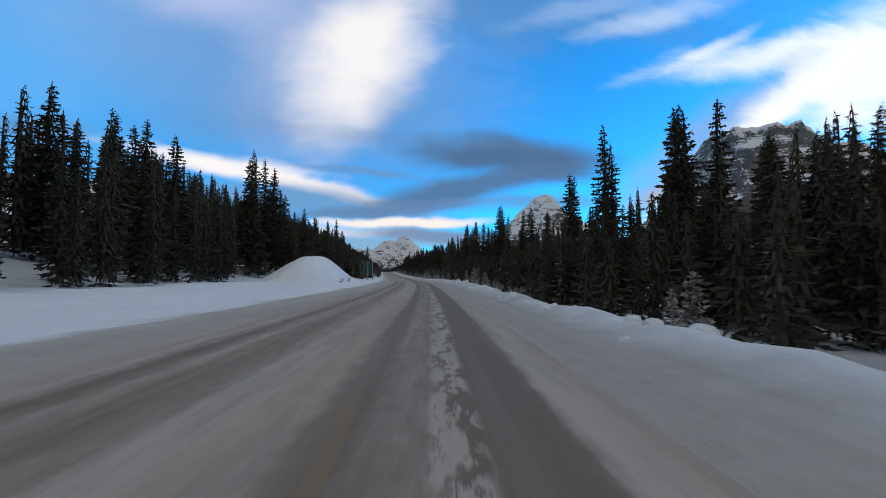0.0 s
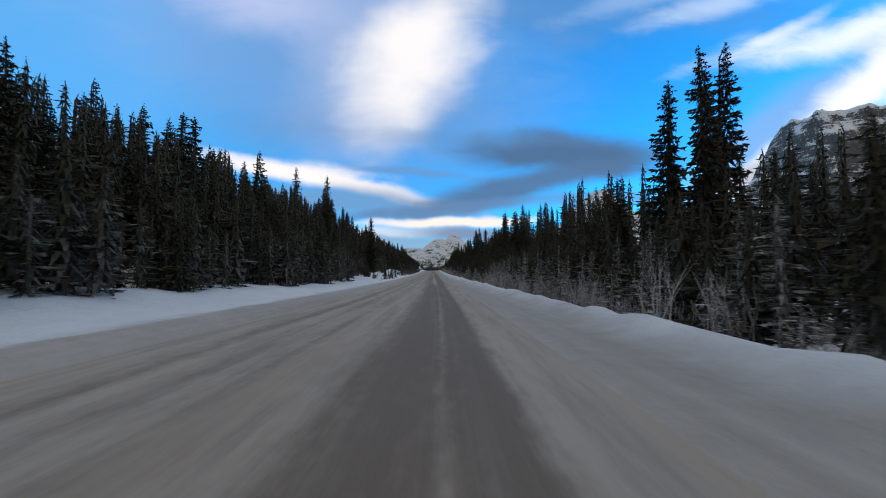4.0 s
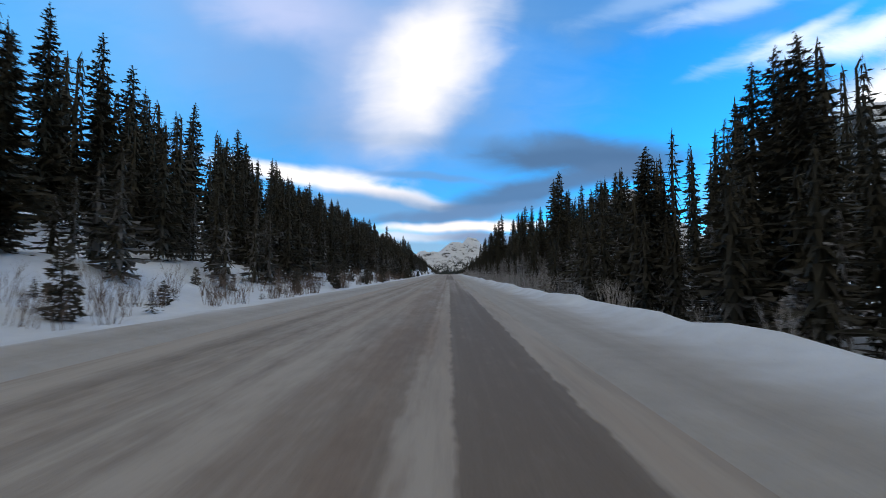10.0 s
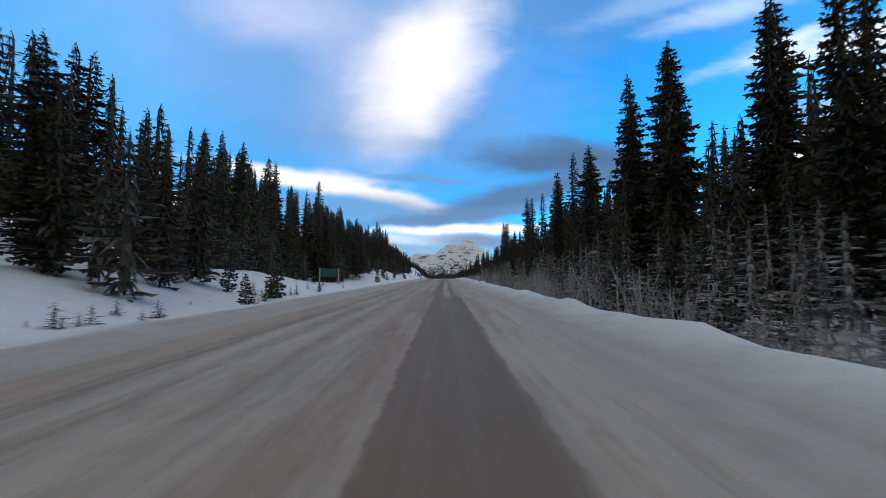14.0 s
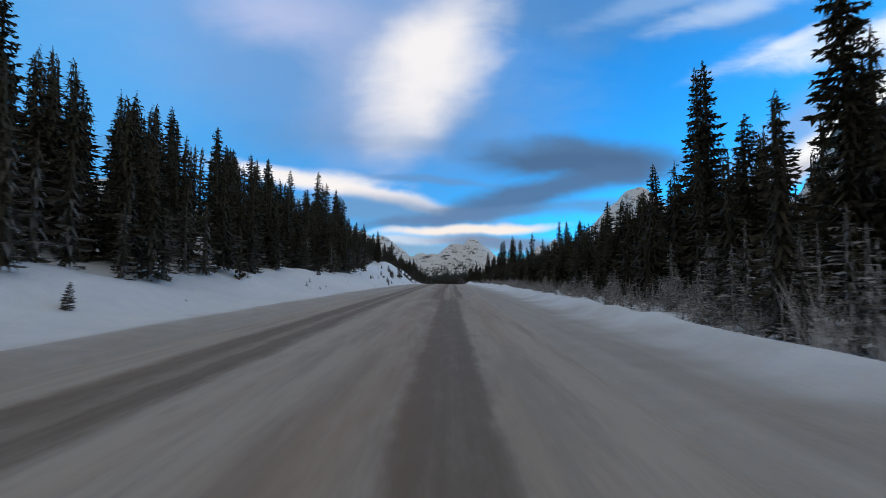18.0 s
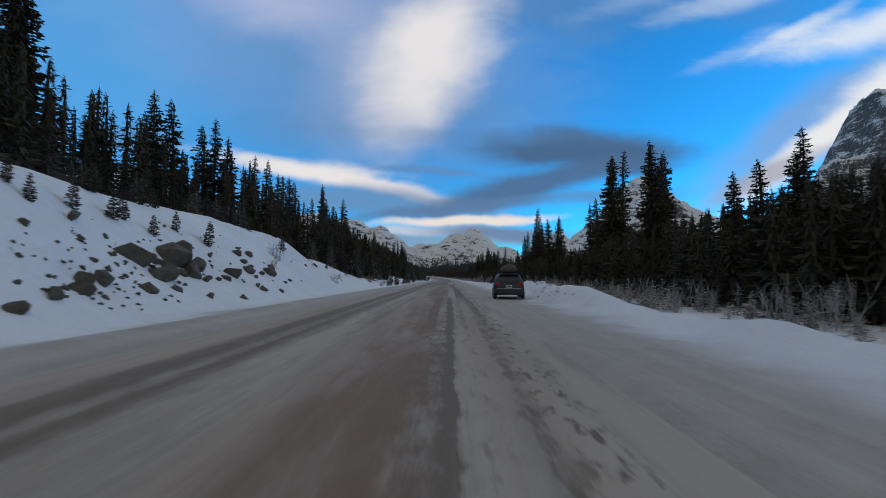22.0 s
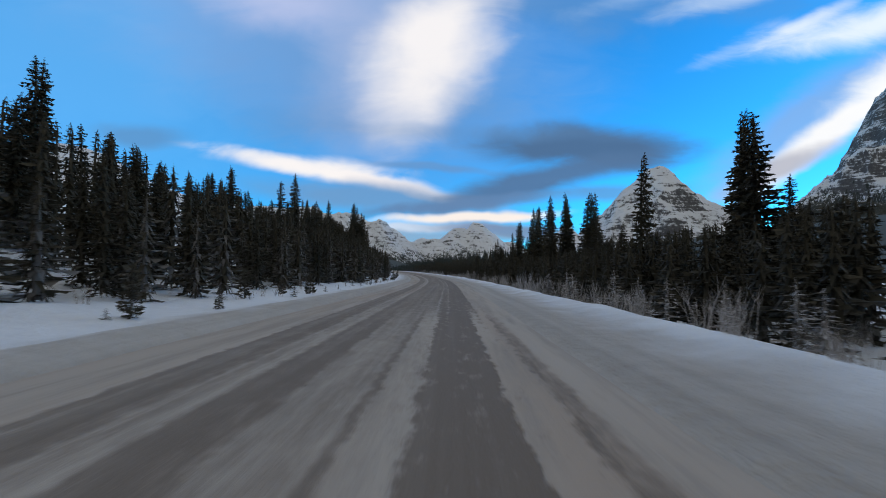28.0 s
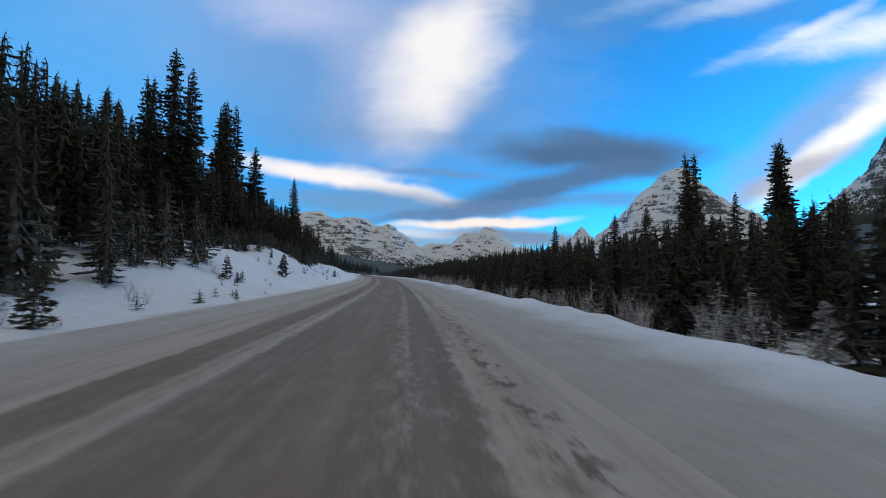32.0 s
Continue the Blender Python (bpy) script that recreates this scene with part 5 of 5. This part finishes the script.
thicket("brush", "brown bare willow brush on the snowy bank below the spruces",
        verge(80, -1, -5.5, -2.0, 285, 335, 0.6, 1.05, LEFT_EDGE) + verge(110, -1, -2.8, 0.3, 332, 400, 0.5, 1.0, LEFT_EDGE) + verge(70, -1, -2.2, 0.5, 740, 1000, 0.3, 0.7, LEFT_EDGE), TWIG)
thicket("brush", "grey bare brush furred with rime along the forest edge",
        [s_ for k, s_ in enumerate(verge(620, 1, -1.8, 2.5, 0, 575, 0.7, 1.8, RIGHT_EDGE)) if (k * 61) % 100 < 100 * float(table(BRUSHY, s_[1]))] + verge(260, 1, -2.0, 2.0, 575, 1090, 0.6, 1.4, RIGHT_EDGE), RIME_TWIG)


def rock_proto(seed, mat, name, label, cat, group, jag=0.35):
    r = random.Random(seed)
    bm = bmesh.new()
    bmesh.ops.create_icosphere(bm, subdivisions=2, radius=1.0)
    for v in bm.verts:
        k = 1 + jag * noise.noise(v.co * 1.3 + Vector((seed, 0, 0))) + jag * 0.5 * noise.noise(v.co * 3.1 + Vector((0, seed, 0)))
        v.co = Vector((v.co.x * k, v.co.y * k * 0.8, v.co.z * k * 0.62))
    return tagged(part(name, bm, mat), label, cat, group)


def boulder(seed):
    r = random.Random(seed)
    bm = bmesh.new()
    for k in range(12):
        d = Vector((r.gauss(0, 1), r.gauss(0, 1), r.gauss(0, 1))).normalized()
        bm.verts.new((d.x * r.uniform(0.8, 1.2), d.y * r.uniform(0.6, 0.9), d.z * r.uniform(0.5, 0.8)))
    hull = bmesh.ops.convex_hull(bm, input=bm.verts[:])
    bmesh.ops.delete(bm, geom=[v for v in bm.verts if not v.link_faces], context="VERTS")
    bmesh.ops.bevel(bm, geom=bm.edges[:], offset=0.02, segments=1, affect="EDGES")
    return tagged(part("rock", bm, ROCK), "angular grey rock lying half buried in the snow bank", "rock", "bank rocks")


rocks = [boulder(s_) for s_ in (51, 52, 53, 54, 55)]
OUTCROP = [(-12.8, 682.2, 1.14), (-12.1, 682.5, 0.85), (-12.3, 683.4, 0.69), (-12.0, 680.0, 0.78), (-12.7, 679.2, 0.94), (-11.3, 675.5, 0.57), (-11.2, 674.6, 0.48),
           (-10.9, 677.4, 0.43), (-10.8, 674.0, 0.5), (-12.7, 685.6, 0.32), (-13.3, 683.9, 0.61), (-11.9, 676.7, 0.23), (-10.5, 674.7, 0.2), (-10.9, 675.8, 0.14),
           (-11.4, 685.2, 0.58), (-10.3, 680.9, 0.28), (-9.9, 683.2, 0.26), (-10.5, 672.8, 0.37), (-10.1, 671.2, 0.39), (-14.1, 677.9, 0.42), (-13.1, 674.6, 0.22),
           (-13.6, 678.9, 0.24), (-11.4, 683.8, 0.24), (-12.2, 676.4, 0.2), (-10.4, 686.3, 0.25), (-12.8, 678.3, 0.23), (-11.5, 687.5, 0.27), (-13.3, 707.9, 0.4)]
LEDGE = [(-12.6, 688.4, 0.36), (-12.9, 689.3, 0.24), (-12.5, 689.9, 0.36), (-12.0, 688.4, 0.19), (-11.4, 687.4, 0.48), (-11.1, 688.5, 0.24), (-11.1, 689.8, 0.59), (-11.6, 691.2, 0.31), (-10.1, 686.2, 0.32), (-9.8, 688.2, 0.25), (-10.4, 690.6, 0.2), (-10.6, 691.9, 0.27), (-12.7, 702.5, 0.25), (-10.6, 689.0, 0.12), (-10.9, 687.2, 0.2), (-11.5, 691.4, 0.21), (-11.7, 688.4, 0.17), (-12.0, 687.9, 0.25)]
spots = [(l, y, size * 1.05) for l, y, size in OUTCROP + LEDGE]
for k in range(16):
    l, y, size = rng.choice(OUTCROP[:5])
    spots.append((l + rng.gauss(0, 0.6), y + rng.gauss(0, 1.3), rng.uniform(0.2, 0.45)))
for k in range(130):
    l, y, size = rng.choice(OUTCROP[:12])
    spots.append((l + rng.gauss(0, 0.7), y + rng.gauss(0, 1.5), rng.uniform(0.05, 0.16)))
spots += [(-rng.uniform(10.5, 15.0), rng.uniform(640, 726), rng.uniform(0.05, 0.17)) for k in range(46)] + [(-11.9, 627.9, 0.4)]
scatter(rocks, spots, 0.0, 22)
chunks = [rock_proto(s_, SNOW, "snow_chunk", "rounded block of ploughed snow on the bank's crest", "snow block", "ploughed snow blocks", 0.45) for s_ in (61, 62, 63)]
spots = [(float(table(CREST, y_)) + rng.gauss(0.1, 0.45), y_, rng.uniform(0.10, 0.34)) for y_ in [rng.uniform(8, 112) for k in range(70)]]
spots += [(float(table(CREST, y_)) + rng.gauss(0.0, 0.8), y_, rng.uniform(0.10, 0.30)) for y_ in [rng.uniform(690, 770) for k in range(30)]]
spots += [(float(table(CREST, y_)) - rng.uniform(0.5, 1.7), y_, rng.uniform(0.06, 0.18)) for y_ in [rng.uniform(693, 765) for k in range(60)]]
spots += [(float(table(CREST, y_)) - rng.uniform(0.2, 1.0), y_, rng.uniform(0.05, 0.17)) for y_ in [rng.uniform(682, 716) for k in range(70)]]
spots += [(8.0, 701, 0.5), (7.6, 699.5, 0.3)]
scatter(chunks, spots, 0.02)

# the big ploughed heap
PX, PY = np.meshgrid(np.linspace(-1.25, 1.25, 60), np.linspace(-1.25, 1.25, 60))
PR = np.sqrt(PX ** 2 + PY ** 2) + 0.07 * wave(PX * 3, PY * 3, 14)
PZ = 4.5 * np.clip(1 - steps(PR, 0.12, 1.12), 0, 1) + 0.14 * wave(PX * 9, PY * 9, 15) * np.clip(1.2 - PR, 0, 1) - 0.08
HY = PY * 15.5 + 93.0
HX = PX * 8.3 - 20.0
pi_ = np.arange(PX.size).reshape(PX.shape)
heap = mesh_object("snow_mound", np.stack([HX + road_x(HY), HY, PZ + road_z(HY) + land(HX, HY)], -1).reshape(-1, 3),
                   np.stack([pi_[:-1, :-1], pi_[:-1, 1:], pi_[1:, 1:], pi_[1:, :-1]], -1).reshape(-1, 4), SNOW, flat=False)
tagged(heap, "high smooth heap of ploughed snow beside the road", "snow mound")

# ================= road signs =================
WOOD = plain("weathered_post", (0.34, 0.31, 0.29), 0.8, 0.0, 0.3, 6.0, 0.01)
SIGN = plain("green_sign_back", (0.010, 0.085, 0.075), 0.6, 0.0, 0.2, 2.0)
ALU = plain("aluminium", (0.45, 0.46, 0.47), 0.4, 0.9, 0.1, 3.0)


def road_sign(l, y, turn, width, bottom, top, posts, label, deep=0.14):
    x, y, z = at_road(l, y)
    base = tagged(new("road_sign"), label, "sign")
    base.matrix_basis = pose(x, y, z - 0.1, 0, 0, turn)
    for px in posts:
        part("post", box(px - deep / 2, px + deep / 2, -deep, 0, -0.3, top + 0.05, 0.012), WOOD, base, "weathered square wooden post")
    panel = part("panel", box(-width / 2, width / 2, 0.03, 0.055, bottom, top, 0.008), SIGN, base, "dark green sheet-metal panel")
    for zz in np.linspace(bottom + 0.25, top - 0.25, 4 if top - bottom > 2 else 2):
        part("rail", box(-width / 2 + 0.05, width / 2 - 0.05, 0.002, 0.028, zz - 0.03, zz + 0.03), SIGN, panel)
    return base


road_sign(-12.0, 129.4, 37.0, 3.4, 1.6, 5.1, (-1.6, 0.0, 1.6), "tall dark green highway sign seen from behind on three posts", 0.2)
road_sign(-15.0, 482.5, 32.0, 2.4, 0.95, 2.05, (-1.25, 1.25), "low green road sign on two posts in the snow", 0.16)

# ================= the parked car =================
PAINT = plain("dark_blue_grey_paint", (0.035, 0.042, 0.055), 0.35, 0.3, 0.25, 1.2)
GLASS = plain("dark_glass", (0.012, 0.014, 0.016), 0.08, 0.0, 0.1, 1.0)
TYRE = plain("tyre_rubber", (0.02, 0.02, 0.02), 0.85, 0.0, 0.3, 8.0, 0.005)
LENS_RED = plain("red_lamp_lens", (0.42, 0.02, 0.015), 0.25, 0.0, 0.1, 5.0)
PLASTIC = plain("black_plastic", (0.025, 0.026, 0.028), 0.6, 0.0, 0.2, 5.0)
CANVAS = plain("grey_brown_canvas", (0.085, 0.072, 0.060), 0.85, 0.0, 0.5, 6.0, 0.02)
PLATE = plain("plate_white", (0.55, 0.56, 0.58), 0.5)


def loft(sections, cap=True):
    """Rings of equal count joined in turn."""
    bm = bmesh.new()
    rings = [[bm.verts.new(p_) for p_ in ring] for ring in sections]
    for a, b in zip(rings[:-1], rings[1:]):
        for i in range(len(a)):
            j = (i + 1) % len(a)
            bm.faces.new((a[i], a[j], b[j], b[i]))
    if cap:
        bm.faces.new(rings[0])
        bm.faces.new(rings[-1][::-1])
    return bm


def car(l, y, turn):
    x, y, z = at_road(l, y)
    base = tagged(new("hatchback_car"), "dark hatchback with a canvas roof bag parked on the snowy shoulder", "car")
    base.matrix_basis = pose(x, y, float(road_z(y)) + 0.0, 0, 0, turn)

    def ring(yy, w, z0, z1, tuck=0.1):
        r = 0.12
        return [(-w + tuck, yy, z0), (w - tuck, yy, z0), (w, yy, z0 + r), (w, yy, (z0 + z1) / 2), (w - 0.03, yy, z1 - r), (w - 0.12, yy, z1),
                (-w + 0.12, yy, z1), (-w + 0.03, yy, z1 - r), (-w, yy, (z0 + z1) / 2), (-w, yy, z0 + r)]

    # lower body, rear at y = 0
    body = part("body", loft([ring(0.0, 0.78, 0.42, 0.86), ring(0.06, 0.88, 0.30, 0.98), ring(0.5, 0.91, 0.24, 1.0), ring(1.6, 0.92, 0.22, 0.98),
                              ring(3.0, 0.91, 0.22, 0.95), ring(3.7, 0.88, 0.24, 0.86), ring(4.2, 0.78, 0.30, 0.74), ring(4.32, 0.62, 0.36, 0.62)]),
                PAINT, base, "dark blue-grey paint filmed with road salt", True)

    def hoop(yy, w0, w1, z0, z1):
        return [(-w0, yy, z0), (w0, yy, z0), (w0 * 0.99, yy, z0 + 0.05), (w1, yy, z1 - 0.06), (w1 - 0.1, yy, z1), (-w1 + 0.1, yy, z1), (-w1, yy, z1 - 0.06), (-w0 * 0.99, yy, z0 + 0.05)]

    part("cabin", loft([hoop(0.05, 0.82, 0.66, 0.93, 1.10), hoop(0.16, 0.86, 0.68, 0.93, 1.30), hoop(0.36, 0.87, 0.66, 0.93, 1.47), hoop(1.2, 0.88, 0.68, 0.93, 1.52),
                        hoop(2.1, 0.88, 0.66, 0.93, 1.48), hoop(2.6, 0.87, 0.62, 0.93, 1.22), hoop(3.05, 0.84, 0.60, 0.90, 0.98)]), PAINT, base, smoothed=True)
    part("rear_window", loft([[(-0.60, 0.055, 1.10), (0.60, 0.055, 1.10), (0.60, 0.04, 1.10), (-0.60, 0.04, 1.10)],
                              [(-0.56, 0.30, 1.40), (0.56, 0.30, 1.40), (0.56, 0.285, 1.41), (-0.56, 0.285, 1.41)]]), GLASS, base)
    part("spoiler", box(-0.58, 0.58, 0.16, 0.42, 1.455, 1.49, 0.012), PAINT, base)
    for s_ in (-1, 1):
        part("side_window", loft([[(s_ * 0.875, 0.5, 1.0), (s_ * 0.885, 0.5, 1.0), (s_ * 0.715, 0.62, 1.38), (s_ * 0.700, 0.62, 1.38)],
                                  [(s_ * 0.882, 1.45, 1.0), (s_ * 0.892, 1.45, 1.0), (s_ * 0.725, 1.45, 1.42), (s_ * 0.710, 1.45, 1.42)],
                                  [(s_ * 0.880, 2.5, 1.0), (s_ * 0.890, 2.5, 1.0), (s_ * 0.735, 2.2, 1.36), (s_ * 0.720, 2.2, 1.36)]]), GLASS, base)
        lamp = part("tail_lamp", box(s_ * 0.68 - 0.15, s_ * 0.68 + 0.15, -0.03, 0.12, 0.86, 1.00, 0.03), LENS_RED, base, "red tail lamp")
        part("reflector", box(s_ * 0.62 - 0.08, s_ * 0.62 + 0.08, -0.035, 0.0, 0.47, 0.52, 0.008), LENS_RED, base)
        part("mirror", box(s_ * 0.98 - 0.10, s_ * 0.98 + 0.10, 2.30, 2.42, 0.98, 1.12, 0.03), PAINT, base)
        part("roof_bar", box(s_ * 0.56 - 0.02, s_ * 0.56 + 0.02, 0.45, 2.0, 1.53, 1.56, 0.008), PLASTIC, base)
        for wy in (0.72, 3.38):
            bm = bmesh.new()
            bmesh.ops.create_cone(bm, cap_ends=True, segments=24, radius1=0.32, radius2=0.32, depth=0.21,
                                  matrix=Matrix.Translation((s_ * 0.82, wy, 0.32)) @ Matrix.Rotation(radians(90), 4, "Y"))
            bmesh.ops.bevel(bm, geom=[e for e in bm.edges if e.calc_face_angle(0) > 1], offset=0.03, segments=2, affect="EDGES")
            wheel = part("wheel", bm, TYRE, base, "black snow-caked tyre")
            bm = bmesh.new()
            bmesh.ops.create_cone(bm, cap_ends=True, segments=20, radius1=0.20, radius2=0.17, depth=0.03,
                                  matrix=Matrix.Translation((s_ * 0.932, wy, 0.32)) @ Matrix.Rotation(radians(90 * s_), 4, "Y"))
            part("rim", bm, ALU, wheel)
    part("bumper", box(-0.82, 0.82, -0.08, 0.22, 0.38, 0.60, 0.05), PAINT, base)
    part("valance", box(-0.66, 0.66, -0.06, 0.16, 0.28, 0.385, 0.03), PLASTIC, base)
    part("trim_strip", box(-0.70, 0.70, -0.045, 0.02, 0.635, 0.665, 0.008), ALU, base, "bright metal trim strip")
    plate = part("number_plate", box(-0.17, 0.17, -0.03, 0.03, 0.70, 0.83, 0.006), PLATE, base)
    part("plate_bar", box(-0.12, 0.12, -0.036, -0.028, 0.745, 0.79), PLASTIC, plate)
    for cy in (0.75, 1.7):
        part("crossbar", box(-0.72, 0.72, cy - 0.025, cy + 0.025, 1.56, 1.59, 0.008), PLASTIC, base)
    crate = [[(math.cos(a) * w * (1 + 0.10 * math.sin(3 * a + 5 * yy)) + 0.05, yy, 1.75 + math.sin(a) * (h * (1 + 0.16 * math.sin(4 * a + 7 * yy)) if math.sin(a) > 0 else 0.15))
              for a in np.linspace(0, 6.283, 25)[:-1]]
             for yy, w, h in ((0.12, 0.24, 0.12), (0.2, 0.40, 0.26), (0.45, 0.45, 0.31), (0.7, 0.47, 0.33), (1.1, 0.50, 0.30), (1.6, 0.46, 0.30), (2.0, 0.38, 0.22), (2.2, 0.20, 0.10))]
    part("roof_bag", loft(crate), CANVAS, base, "lumpy grey-brown canvas roof bag", True)
    return base


car(3.55, 688.6, -4.0)
